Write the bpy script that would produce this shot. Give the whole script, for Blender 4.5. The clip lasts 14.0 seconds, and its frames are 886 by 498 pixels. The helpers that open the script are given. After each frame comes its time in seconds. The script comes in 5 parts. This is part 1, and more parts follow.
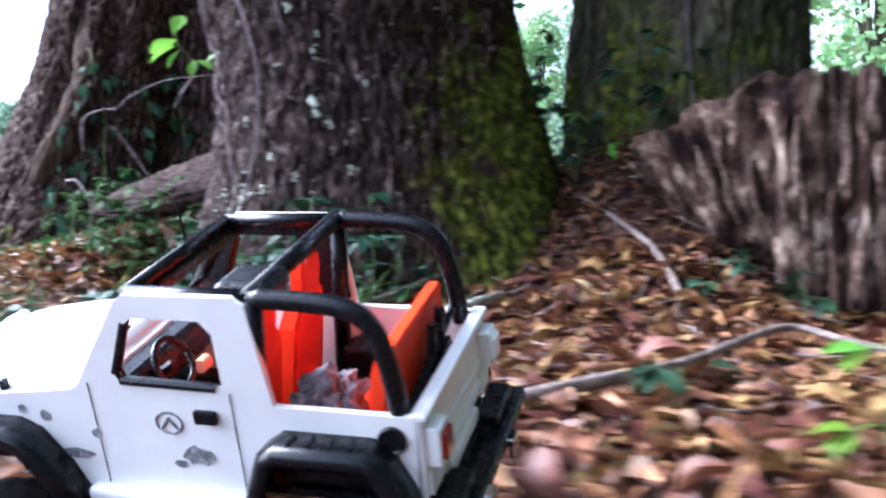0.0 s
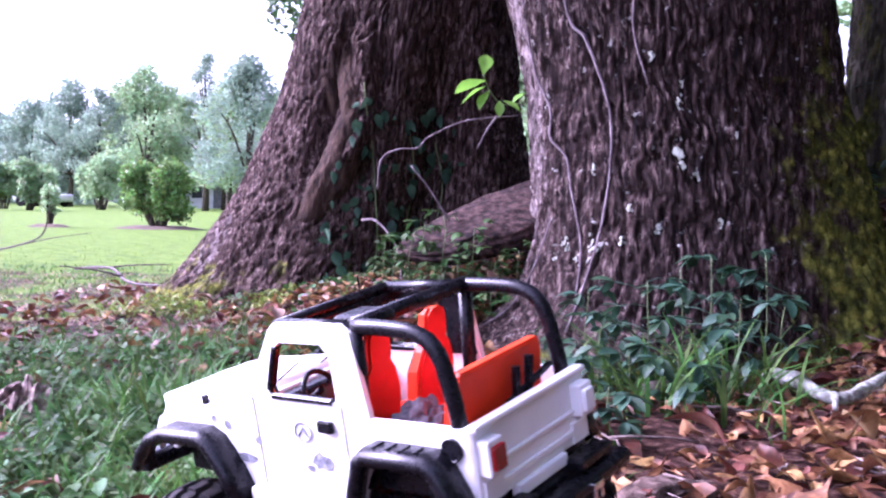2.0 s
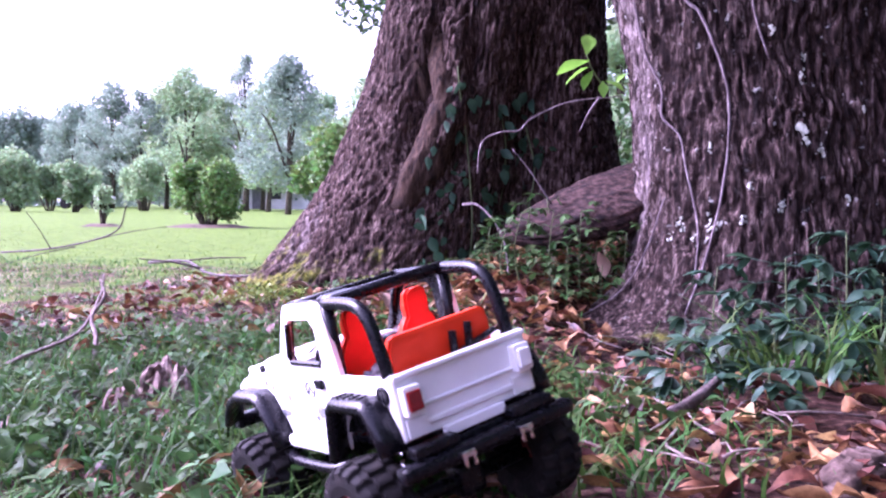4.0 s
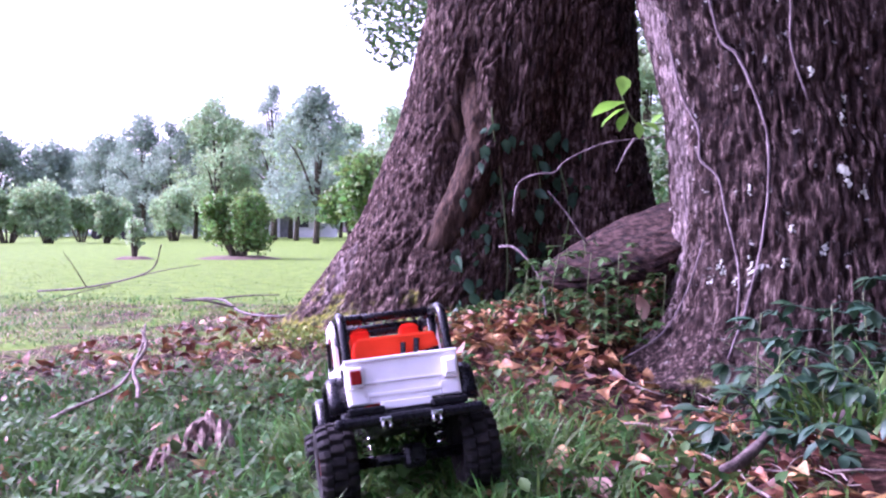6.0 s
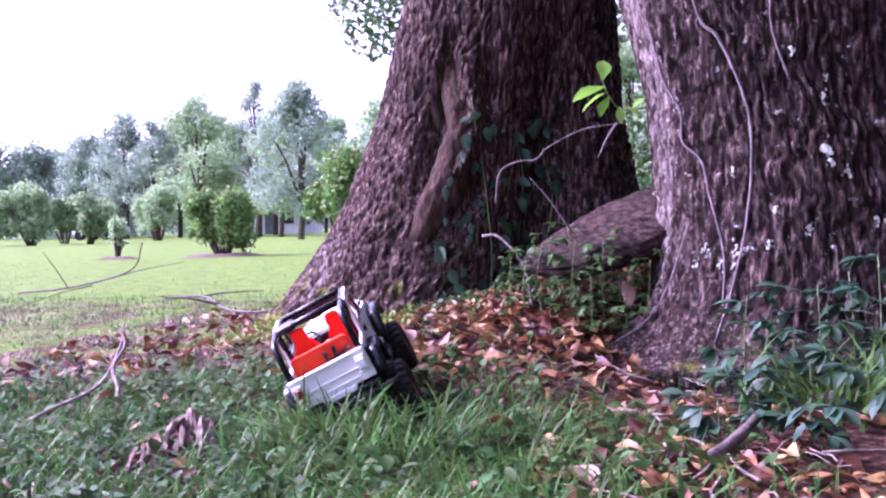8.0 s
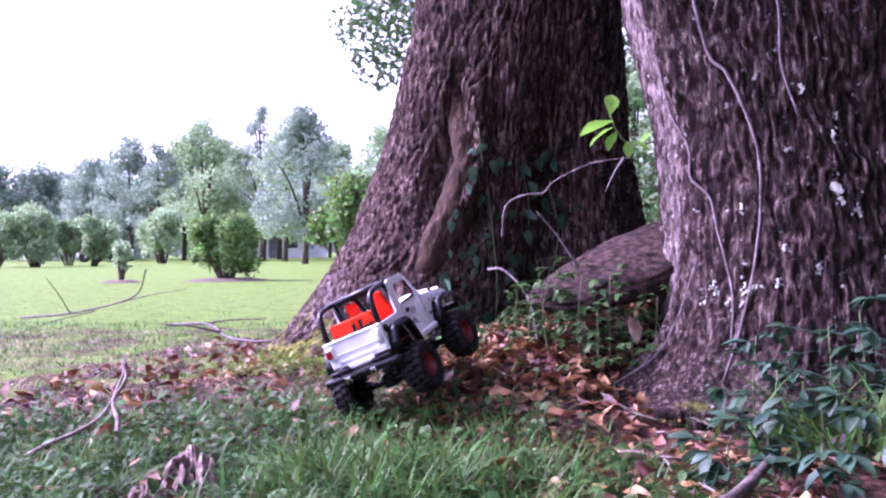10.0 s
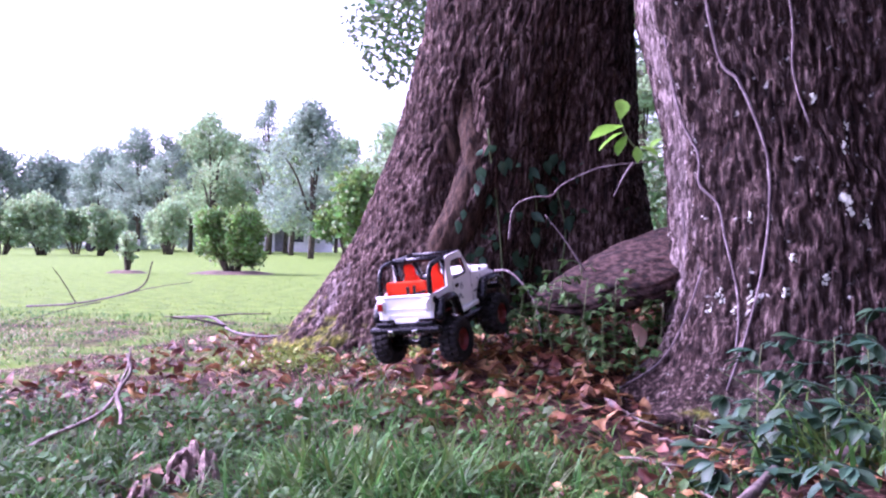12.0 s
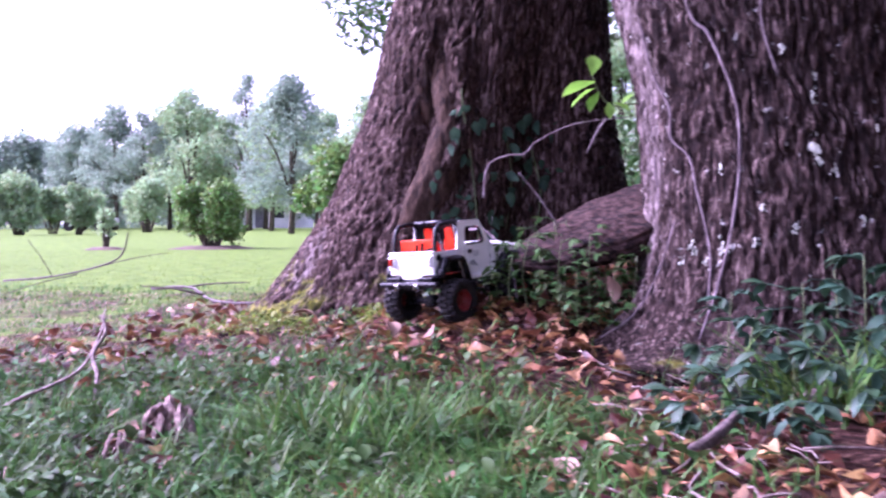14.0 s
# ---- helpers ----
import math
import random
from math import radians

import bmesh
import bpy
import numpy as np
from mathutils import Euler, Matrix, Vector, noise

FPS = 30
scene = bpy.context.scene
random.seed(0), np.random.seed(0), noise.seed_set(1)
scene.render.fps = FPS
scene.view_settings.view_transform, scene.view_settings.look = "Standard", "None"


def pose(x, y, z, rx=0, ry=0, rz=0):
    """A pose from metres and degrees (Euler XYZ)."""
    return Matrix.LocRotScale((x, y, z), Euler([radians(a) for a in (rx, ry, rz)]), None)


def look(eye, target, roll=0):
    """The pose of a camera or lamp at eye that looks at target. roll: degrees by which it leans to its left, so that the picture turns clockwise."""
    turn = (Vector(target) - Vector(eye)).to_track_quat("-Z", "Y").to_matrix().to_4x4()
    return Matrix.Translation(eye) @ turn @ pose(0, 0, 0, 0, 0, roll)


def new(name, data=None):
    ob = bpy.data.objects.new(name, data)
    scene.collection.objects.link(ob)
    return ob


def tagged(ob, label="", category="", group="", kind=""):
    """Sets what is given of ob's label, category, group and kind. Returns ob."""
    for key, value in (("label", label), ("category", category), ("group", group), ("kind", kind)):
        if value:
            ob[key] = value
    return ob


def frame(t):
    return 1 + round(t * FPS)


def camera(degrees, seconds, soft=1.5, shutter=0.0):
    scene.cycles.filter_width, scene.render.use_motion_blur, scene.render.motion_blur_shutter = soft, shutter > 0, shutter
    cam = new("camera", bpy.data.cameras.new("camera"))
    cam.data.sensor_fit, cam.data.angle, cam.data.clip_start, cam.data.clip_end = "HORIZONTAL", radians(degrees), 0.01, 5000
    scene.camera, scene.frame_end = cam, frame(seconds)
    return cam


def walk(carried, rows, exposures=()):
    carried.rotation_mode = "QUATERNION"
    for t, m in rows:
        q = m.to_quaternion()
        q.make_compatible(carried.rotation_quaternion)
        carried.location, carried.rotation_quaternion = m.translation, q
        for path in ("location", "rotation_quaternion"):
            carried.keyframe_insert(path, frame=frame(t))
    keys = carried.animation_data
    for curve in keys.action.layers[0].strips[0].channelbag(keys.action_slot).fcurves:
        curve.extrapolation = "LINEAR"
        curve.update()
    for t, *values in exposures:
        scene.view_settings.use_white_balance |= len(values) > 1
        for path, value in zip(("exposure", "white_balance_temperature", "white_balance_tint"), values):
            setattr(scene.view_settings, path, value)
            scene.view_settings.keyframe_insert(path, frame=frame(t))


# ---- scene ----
cam = camera(50.0, 14.0, soft=2.2, shutter=0.5)
# seconds, place, turn
PATH = [
    (0.0, 0.0, 0.0, 0.3194, 87.37, -0.43, 10.09),
    (0.5, -0.4775, 0.0345, 0.3508, 87.41, -0.33, 10.69),
    (1.0, -0.8169, -0.0636, 0.4538, 87.16, 0.27, 10.22),
    (1.5, -0.9379, -0.096, 0.4288, 87.38, -1.07, 9.84),
    (2.0, -0.9945, -0.1235, 0.4401, 87.55, -1.35, 10.41),
    (2.5, -1.0688, -0.1281, 0.4078, 87.46, -1.61, 10.79),
    (3.0, -1.1658, -0.1416, 0.3716, 87.06, -1.57, 11.81),
    (5.5, -1.2408, -0.1135, 0.4361, 88.68, 0.27, 13.16),
    (6.0, -1.2526, -0.1314, 0.4442, 88.97, -0.02, 14.08),
    (6.5, -1.2564, -0.1563, 0.4434, 88.69, -0.54, 14.42),
    (7.0, -1.2529, -0.1182, 0.4354, 88.46, 0.11, 13.67),
    (7.5, -1.2509, -0.0976, 0.436, 88.46, 1.13, 13.23),
    (8.0, -1.2498, -0.0983, 0.4345, 88.53, 1.33, 13.22),
    (10.5, -1.2628, -0.0746, 0.462, 90.19, 0.22, 13.64),
    (11.0, -1.2648, -0.0774, 0.4635, 89.92, -0.74, 13.9),
    (11.5, -1.2677, -0.0899, 0.4668, 90.49, -0.7, 14.12),
    (12.0, -1.2638, -0.0786, 0.4663, 89.95, -0.74, 13.78),
    (12.5, -1.2619, -0.0633, 0.4605, 89.99, -0.54, 13.2),
    (13.0, -1.2238, -0.0484, 0.4627, 89.85, -1.46, 11.68),
    (13.5, -1.1884, -0.0943, 0.425, 88.88, 2.2, 10.86),
    (14.0, -1.2408, -0.0821, 0.42, 88.36, 0.3, 12.66),
]
walk(cam, [(t, pose(*p)) for t, *p in PATH], exposures=[(0, 2.35, 5080, 15), (0.7, 2.32, 4950, 21), (1.8, 2.22, 5180, 52), (3, 2.2, 5250, 62), (5.5, 2.1, 5280, 69), (14, 2.1, 5280, 69)])

# ---- sky, sun, exposure ----
world = bpy.data.worlds.new("overcast_sky")
scene.world = world
world.use_nodes = True
wn = world.node_tree.nodes
sky = wn.new("ShaderNodeTexSky")
sky.sky_type = "NISHITA"
sky.sun_disc = False
sky.sun_elevation = radians(38)
sky.sun_rotation = radians(-86)
sky.air_density, sky.dust_density, sky.ozone_density = 1.0, 5.0, 1.0
cloud = wn.new("ShaderNodeHueSaturation")
cloud.inputs["Saturation"].default_value = 0.4
cloud.inputs["Value"].default_value = 1.15
world.node_tree.links.new(sky.outputs["Color"], cloud.inputs["Color"])
world.node_tree.links.new(cloud.outputs["Color"], wn["Background"].inputs["Color"])
wn["Background"].inputs["Strength"].default_value = 0.15
sun_data = bpy.data.lights.new("sun", "SUN")
sun_data.energy, sun_data.angle, sun_data.color = 1.6, radians(20), (1.0, 0.95, 0.9)
sun = new("sun", sun_data)
sun.matrix_basis = look((-8, 0.4, 6.3), (0, 0, 0))


# ---- materials ----
def surface(name, stops, scale=(20, 20, 20), detail=6, rough=0.7, bump=0.3, fine=120, metal=0.0, vary=0.0, by_object=False,
            leaf=0.0, spot=None, mask=None, coat=0.0, shine=0.5, spread=0.18):
    """A noise-mixed surface. stops: colours from low to high. vary: brightness change from piece to piece. leaf: light that
    shines through. spot: (colour, scale, threshold). mask: (attribute, colours) laid over where the attribute is high."""
    m = bpy.data.materials.new(name)
    m.use_nodes = True
    n, k = m.node_tree.nodes, m.node_tree.links
    shader = n["Principled BSDF"]
    shader.inputs["Roughness"].default_value = rough
    shader.inputs["Metallic"].default_value = metal
    shader.inputs["Coat Weight"].default_value = coat
    shader.inputs["Specular IOR Level"].default_value = shine
    co = n.new("ShaderNodeTexCoord")
    mp = n.new("ShaderNodeMapping")
    mp.inputs["Scale"].default_value = scale
    k.new(co.outputs["Object"], mp.inputs["Vector"])

    def noise_at(vector, sc, det=6):
        t = n.new("ShaderNodeTexNoise")
        t.inputs["Scale"].default_value = sc
        t.inputs["Detail"].default_value = det
        t.inputs["Roughness"].default_value = 0.62
        k.new(vector, t.inputs["Vector"])
        return t.outputs["Fac"]

    def ramp(fac, cols):
        r = n.new("ShaderNodeValToRGB")
        e = r.color_ramp.elements
        lo, hi = 0.5 - spread, 0.5 + spread
        e[0].position, e[1].position = lo, hi
        e[0].color, e[1].color = (*cols[0], 1), (*cols[-1], 1)
        for i, c in enumerate(cols[1:-1], 1):
            e.new(lo + (hi - lo) * i / (len(cols) - 1)).color = (*c, 1)
        k.new(fac, r.inputs["Fac"])
        return r.outputs["Color"]

    def mix(fac, a, b):
        x = n.new("ShaderNodeMix")
        x.data_type = "RGBA"
        k.new(fac, x.inputs[0])
        k.new(a, x.inputs[6])
        if isinstance(b, tuple):
            x.inputs[7].default_value = (*b, 1)
        else:
            k.new(b, x.inputs[7])
        return x.outputs[2]

    def calc(op, a, b):
        x = n.new("ShaderNodeMath")
        x.operation = op
        x.use_clamp = op == "SUBTRACT"
        for i, v in enumerate((a, b)):
            if isinstance(v, (int, float)):
                x.inputs[i].default_value = v
            else:
                k.new(v, x.inputs[i])
        return x.outputs[0]

    base_noise = noise_at(mp.outputs["Vector"], 1.0, detail)
    color = ramp(base_noise, stops)
    big = noise_at(mp.outputs["Vector"], 0.17, 3)
    hsv = n.new("ShaderNodeHueSaturation")
    k.new(color, hsv.inputs["Color"])
    value = calc("ADD", calc("MULTIPLY", big, 0.6), 0.7)
    if vary:
        if by_object:
            info = n.new("ShaderNodeObjectInfo").outputs["Random"]
        else:
            info = n.new("ShaderNodeNewGeometry").outputs["Random Per Island"]
        value = calc("ADD", value, calc("SUBTRACT", calc("MULTIPLY", info, 2 * vary), 0.0))
        value = calc("ADD", value, -vary * 0.9)
        k.new(calc("ADD", calc("MULTIPLY", info, 0.07), 0.465), hsv.inputs["Hue"])
    k.new(value, hsv.inputs["Value"])
    color = hsv.outputs["Color"]
    if spot:
        hit = calc("MINIMUM", calc("MULTIPLY", calc("SUBTRACT", noise_at(co.outputs["Object"], spot[1], 4), spot[2]), 14.0), 1.0)
        color = mix(hit, color, spot[0])
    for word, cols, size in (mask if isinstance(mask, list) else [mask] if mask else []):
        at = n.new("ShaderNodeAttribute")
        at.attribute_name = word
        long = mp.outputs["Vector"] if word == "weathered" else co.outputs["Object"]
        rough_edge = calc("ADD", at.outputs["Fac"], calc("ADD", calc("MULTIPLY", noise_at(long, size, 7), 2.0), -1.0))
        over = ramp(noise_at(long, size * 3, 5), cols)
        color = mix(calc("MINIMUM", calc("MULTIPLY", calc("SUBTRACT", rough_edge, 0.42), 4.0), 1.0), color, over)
    k.new(color, shader.inputs["Base Color"])
    if bump:
        small = noise_at(mp.outputs["Vector"], max(2.0, fine / max(scale)), 5)
        b = n.new("ShaderNodeBump")
        b.inputs["Strength"].default_value = bump
        b.inputs["Distance"].default_value = 0.01
        k.new(calc("ADD", calc("MULTIPLY", small, 0.5), base_noise), b.inputs["Height"])
        k.new(b.outputs["Normal"], shader.inputs["Normal"])
        k.new(calc("ADD", calc("MULTIPLY", small, 0.3), rough - 0.15), shader.inputs["Roughness"])
    if leaf:
        tr = n.new("ShaderNodeBsdfTranslucent")
        k.new(color, tr.inputs["Color"])
        ms = n.new("ShaderNodeMixShader")
        ms.inputs[0].default_value = leaf
        k.new(shader.outputs[0], ms.inputs[1])
        k.new(tr.outputs[0], ms.inputs[2])
        k.new(ms.outputs[0], n["Material Output"].inputs["Surface"])
    return m


MOSS = [(0.014, 0.016, 0.005), (0.075, 0.085, 0.012), (0.24, 0.24, 0.035)]
# weathered bark on the front oak, a painted lit patch on the back one
WEATHERED_LIT = [(0.03, 0.021, 0.019), (0.13, 0.1, 0.094), (0.3, 0.25, 0.235)]
BARK = surface("furrowed_bark", [(0.004, 0.0022, 0.002), (0.018, 0.0105, 0.009), (0.04, 0.025, 0.0212), (0.16, 0.12, 0.105)],
               (74, 74, 12), rough=0.85, bump=1.0, fine=240, shine=0.12, spread=0.15, spot=((0.40, 0.40, 0.36), 30.0, 0.65), mask=[("weathered", WEATHERED_LIT, 0.45), ("moss", MOSS, 9.0)])
# the pale mask on this bark paints light falling low on its left
BARK_DARK = surface("dark_bark", [(0.006, 0.0036, 0.0032), (0.03, 0.0175, 0.0145), (0.062, 0.038, 0.031), (0.17, 0.125, 0.105)],
                    (70, 70, 11), rough=0.88, bump=1.0, fine=220, shine=0.12, spread=0.13, mask=[("weathered", WEATHERED_LIT, 0.3), ("moss", MOSS, 9.0)])
RIDGE = surface("healed_bark", [(0.008, 0.005, 0.004), (0.036, 0.0215, 0.015), (0.09, 0.057, 0.039)], (60, 60, 14), detail=9, rough=0.9, bump=1.0, shine=0.12)
BARK_FAR = surface("far_bark", [(0.02, 0.017, 0.012), (0.06, 0.052, 0.035), (0.16, 0.14, 0.1)], (24, 24, 6), shine=0.12, rough=0.95, bump=0.7,
                   mask=("moss", MOSS, 6.0))
ROOT = surface("weathered_root", [(0.008, 0.005, 0.005), (0.032, 0.0185, 0.0155), (0.085, 0.051, 0.043)], (40, 40, 60), rough=0.85, bump=0.8, shine=0.15, spread=0.13,
               mask=("moss", MOSS, 9.0))
ROT = surface("rotten_wood", [(0.006, 0.003, 0.003), (0.034, 0.018, 0.015), (0.13, 0.082, 0.064), (0.56, 0.43, 0.34)], (17, 17, 7.5), detail=10, rough=0.9, shine=0.12, spread=0.15,
              bump=1.0, fine=200, spot=((0.010, 0.005, 0.004), 6.0, 0.59))
ROOT_WOOD = surface("barked_root", [(0.028, 0.018, 0.014), (0.08, 0.053, 0.042), (0.19, 0.135, 0.11)], (38, 38, 38), detail=9, rough=0.9, bump=0.9, shine=0.15)
DRY_WOOD = surface("dry_stick", [(0.1, 0.07, 0.06), (0.2, 0.15, 0.13), (0.33, 0.27, 0.24)], (60, 60, 60), rough=0.85, bump=0.5)
SPLINTER = surface("splintered_wood", [(0.035, 0.02, 0.015), (0.13, 0.082, 0.064), (0.33, 0.235, 0.19)], (60, 60, 40), rough=0.85, bump=0.6)
DARK_STICK = surface("dark_stick", [(0.03, 0.02, 0.018), (0.07, 0.05, 0.045), (0.13, 0.1, 0.09)], (50, 50, 50), rough=0.85, bump=0.6)
LICHEN = surface("lichen", [(0.22, 0.24, 0.18), (0.42, 0.45, 0.37), (0.62, 0.64, 0.56)], (60, 60, 60), rough=0.95, bump=0.6)
LICHEN_STICK = surface("lichened_stick", [(0.1, 0.08, 0.07), (0.25, 0.265, 0.225), (0.5, 0.53, 0.47)], (55, 55, 55), rough=0.9, bump=0.6)
VINE = surface("vine_bark", [(0.07, 0.05, 0.05), (0.14, 0.11, 0.115), (0.25, 0.21, 0.215)], (60, 60, 20), shine=0.2, rough=0.85, bump=0.4)
DEAD = surface("dead_leaves", [(0.02, 0.008, 0.004), (0.14, 0.057, 0.025), (0.42, 0.215, 0.108)], (18, 18, 18), shine=0.3, rough=0.5, bump=0.25, vary=0.7,
               leaf=0.15)
DEAD_OBJ = surface("fallen_leaf", [(0.12, 0.055, 0.028), (0.25, 0.13, 0.07), (0.4, 0.25, 0.15)], (25, 25, 25), rough=0.6, bump=0.3, vary=0.12,
                   by_object=True, leaf=0.05)
YELLOW = surface("tan_leaf", [(0.26, 0.15, 0.06), (0.4, 0.25, 0.11)], (25, 25, 25), rough=0.6, bump=0.2, leaf=0.2)
PINKISH = surface("pale_leaf", [(0.26, 0.16, 0.115), (0.42, 0.28, 0.21)], (25, 25, 25), rough=0.6, bump=0.2, leaf=0.2)
GRASS = surface("grass_blades", [(0.02, 0.052, 0.011), (0.048, 0.115, 0.021), (0.1, 0.2, 0.043)], (9, 9, 9), rough=0.5, shine=0.18, bump=0, vary=0.4, leaf=0.35)
LAWN = surface("lawn_blades", [(0.075, 0.13, 0.015), (0.125, 0.2, 0.024), (0.175, 0.255, 0.036)], (3, 3, 3), rough=0.5, shine=0.3, bump=0, vary=0.2, leaf=0.4)
STRAW = surface("dry_grass", [(0.2, 0.14, 0.08), (0.36, 0.28, 0.18)], (9, 9, 9), rough=0.7, bump=0, vary=0.3, leaf=0.2)
WEED = surface("weed_leaves", [(0.018, 0.045, 0.011), (0.04, 0.088, 0.022), (0.085, 0.145, 0.045)], (14, 14, 14), shine=0.14, rough=0.55, bump=0, vary=0.4, leaf=0.25)
MOSSY = surface("moss_leaves", [(0.05, 0.075, 0.012), (0.12, 0.16, 0.025), (0.22, 0.25, 0.05)], (14, 14, 14), shine=0.2, rough=0.6, bump=0, vary=0.4, leaf=0.3)
CREEPER = surface("seedling_leaves", [(0.012, 0.036, 0.02), (0.025, 0.067, 0.036), (0.052, 0.11, 0.058)], (16, 16, 16), shine=0.25, rough=0.48, bump=0.15,
                  vary=0.3, leaf=0.22)
BRIGHT = surface("young_leaves", [(0.12, 0.26, 0.03), (0.2, 0.4, 0.05)], (16, 16, 16), rough=0.45, bump=0.1, vary=0.25, leaf=0.45)
STEM = surface("green_stem", [(0.06, 0.1, 0.03), (0.13, 0.17, 0.06)], (40, 40, 40), rough=0.6, bump=0)
CROWN = surface("crown_leaves", [(0.03, 0.07, 0.02), (0.06, 0.12, 0.035), (0.09, 0.16, 0.05)], (1.5, 1.5, 1.5), rough=0.55, bump=0, vary=0.4, leaf=0.3)
# distant foliage: haze and glare are put into these pale, bluish leaf colours
FAR_GREEN = surface("haze_green_leaves", [(0.15, 0.235, 0.10), (0.235, 0.35, 0.165), (0.31, 0.43, 0.23)], (0.6, 0.6, 0.6), rough=0.5, bump=0, vary=0.25, leaf=0.5)
FAR_BLUE = surface("haze_blue_leaves", [(0.135, 0.205, 0.135), (0.2, 0.29, 0.195), (0.27, 0.36, 0.255)], (0.6, 0.6, 0.6), rough=0.5, bump=0, vary=0.25, leaf=0.5)
SHRUB = surface("shrub_leaves", [(0.065, 0.14, 0.03), (0.125, 0.23, 0.05), (0.2, 0.32, 0.08)], (3, 3, 3), rough=0.45, bump=0, vary=0.45, leaf=0.3)
MULCH = surface("mulch", [(0.05, 0.03, 0.02), (0.12, 0.075, 0.05)], (9, 9, 9), rough=0.95, bump=0.7)
SOIL = surface("leafy_soil", [(0.007, 0.003, 0.0025), (0.027, 0.011, 0.008), (0.065, 0.031, 0.023), (0.16, 0.097, 0.07)], (34, 34, 34), shine=0.12, spread=0.15, rough=0.92,
               bump=1.0, fine=150, mask=("turf", [(0.052, 0.1, 0.012), (0.09, 0.155, 0.019), (0.135, 0.205, 0.03)], 2.2))

WHITE = surface("white_plastic", [(0.82, 0.82, 0.82), (0.85, 0.85, 0.85), (0.87, 0.87, 0.86)], (30, 30, 30), rough=0.34, bump=0.03, coat=0.2)
BLACK = surface("black_plastic", [(0.004, 0.004, 0.006), (0.008, 0.008, 0.010)], (40, 40, 40), rough=0.28, shine=0.25, bump=0.04)
RUBBER = surface("tyre_rubber", [(0.007, 0.007, 0.007), (0.013, 0.012, 0.012), (0.03, 0.026, 0.024)], (50, 50, 50), shine=0.15, rough=0.75, bump=0.2)
RED = surface("orange_red_plastic", [(0.84, 0.043, 0.004), (0.92, 0.055, 0.006)], (40, 40, 40), rough=0.45, shine=0.2, bump=0.04)
RIM = surface("red_rim", [(0.12, 0.01, 0.008), (0.22, 0.018, 0.012)], (60, 60, 60), rough=0.5, bump=0.1)
LENS = surface("red_lens", [(0.2, 0.010, 0.009), (0.28, 0.013, 0.011)], (60, 60, 60), rough=0.15, bump=0)
CHROME = surface("chrome", [(0.6, 0.6, 0.62), (0.75, 0.75, 0.76)], (60, 60, 60), rough=0.18, bump=0, metal=1.0)
GREY = surface("grey_cloth", [(0.06, 0.055, 0.065), (0.16, 0.15, 0.17), (0.3, 0.28, 0.31)], (90, 90, 90), rough=0.9, bump=0.6)
DECAL = surface("worn_grey_print", [(0.06, 0.065, 0.075), (0.2, 0.21, 0.23), (0.5, 0.51, 0.53)], (150, 150, 150), rough=0.45, bump=0)
FAWN = surface("fawn_plastic", [(0.5, 0.33, 0.2), (0.6, 0.42, 0.27)], (60, 60, 60), rough=0.5, bump=0)
WALL = surface("white_siding", [(0.6, 0.6, 0.58), (0.75, 0.75, 0.73)], (2, 2, 9), rough=0.8, bump=0.1)
ROOF = surface("grey_shingle", [(0.1, 0.1, 0.1), (0.2, 0.2, 0.2)], (5, 5, 5), rough=0.9, bump=0.3)
GLASS = surface("dark_glass", [(0.02, 0.025, 0.03), (0.03, 0.035, 0.04)], (5, 5, 5), rough=0.1, bump=0)


# ---- building helpers ----
def rot3(rx, ry, rz):
    return np.array(Euler((rx, ry, rz)).to_matrix())


class Soup:
    """Many small pieces that become one mesh."""

    def __init__(self):
        self.v, self.f, self.n = [], [], 0

    def add(self, verts, faces):
        self.v.append(np.asarray(verts, float))
        self.f += [tuple(i + self.n for i in f) for f in faces]
        self.n += len(verts)

    def mesh(self, name, smooth=False):
        me = bpy.data.meshes.new(name)
        me.from_pydata(np.concatenate(self.v).tolist(), [], self.f)
        if smooth:
            me.polygons.foreach_set("use_smooth", [True] * len(me.polygons))
        me.update()
        return me


def part(name, data, material, parent=None, label="", smooth=None):
    """Links a bmesh, a Soup or a mesh as one object under a thing or a part."""
    if isinstance(data, Soup):
        me = data.mesh(name, bool(smooth))
    elif isinstance(data, bmesh.types.BMesh):
        me = bpy.data.meshes.new(name)
        bmesh.ops.recalc_face_normals(data, faces=data.faces)
        data.to_mesh(me)
        data.free()
        if smooth:
            me.polygons.foreach_set("use_smooth", [True] * len(me.polygons))
    else:
        me = data
    if not me.materials:
        me.materials.append(material)
    ob = new(name, me)
    if parent:
        ob.parent = parent
        if parent.parent is None:
            ob.matrix_parent_inverse = parent.matrix_basis.inverted()
    return tagged(ob, label)


def local_part(name, data, material, parent, label="", smooth=None):
    """As part(), with the mesh in the parent's own space."""
    ob = part(name, data, material, None, label, smooth)
    ob.parent = parent
    return ob


def thing(name, at, label, category, group="", kind=""):
    ob = new(name)
    ob.empty_display_size = 0.05
    ob.matrix_basis = Matrix.Translation(at)
    return tagged(ob, label, category, group, kind)


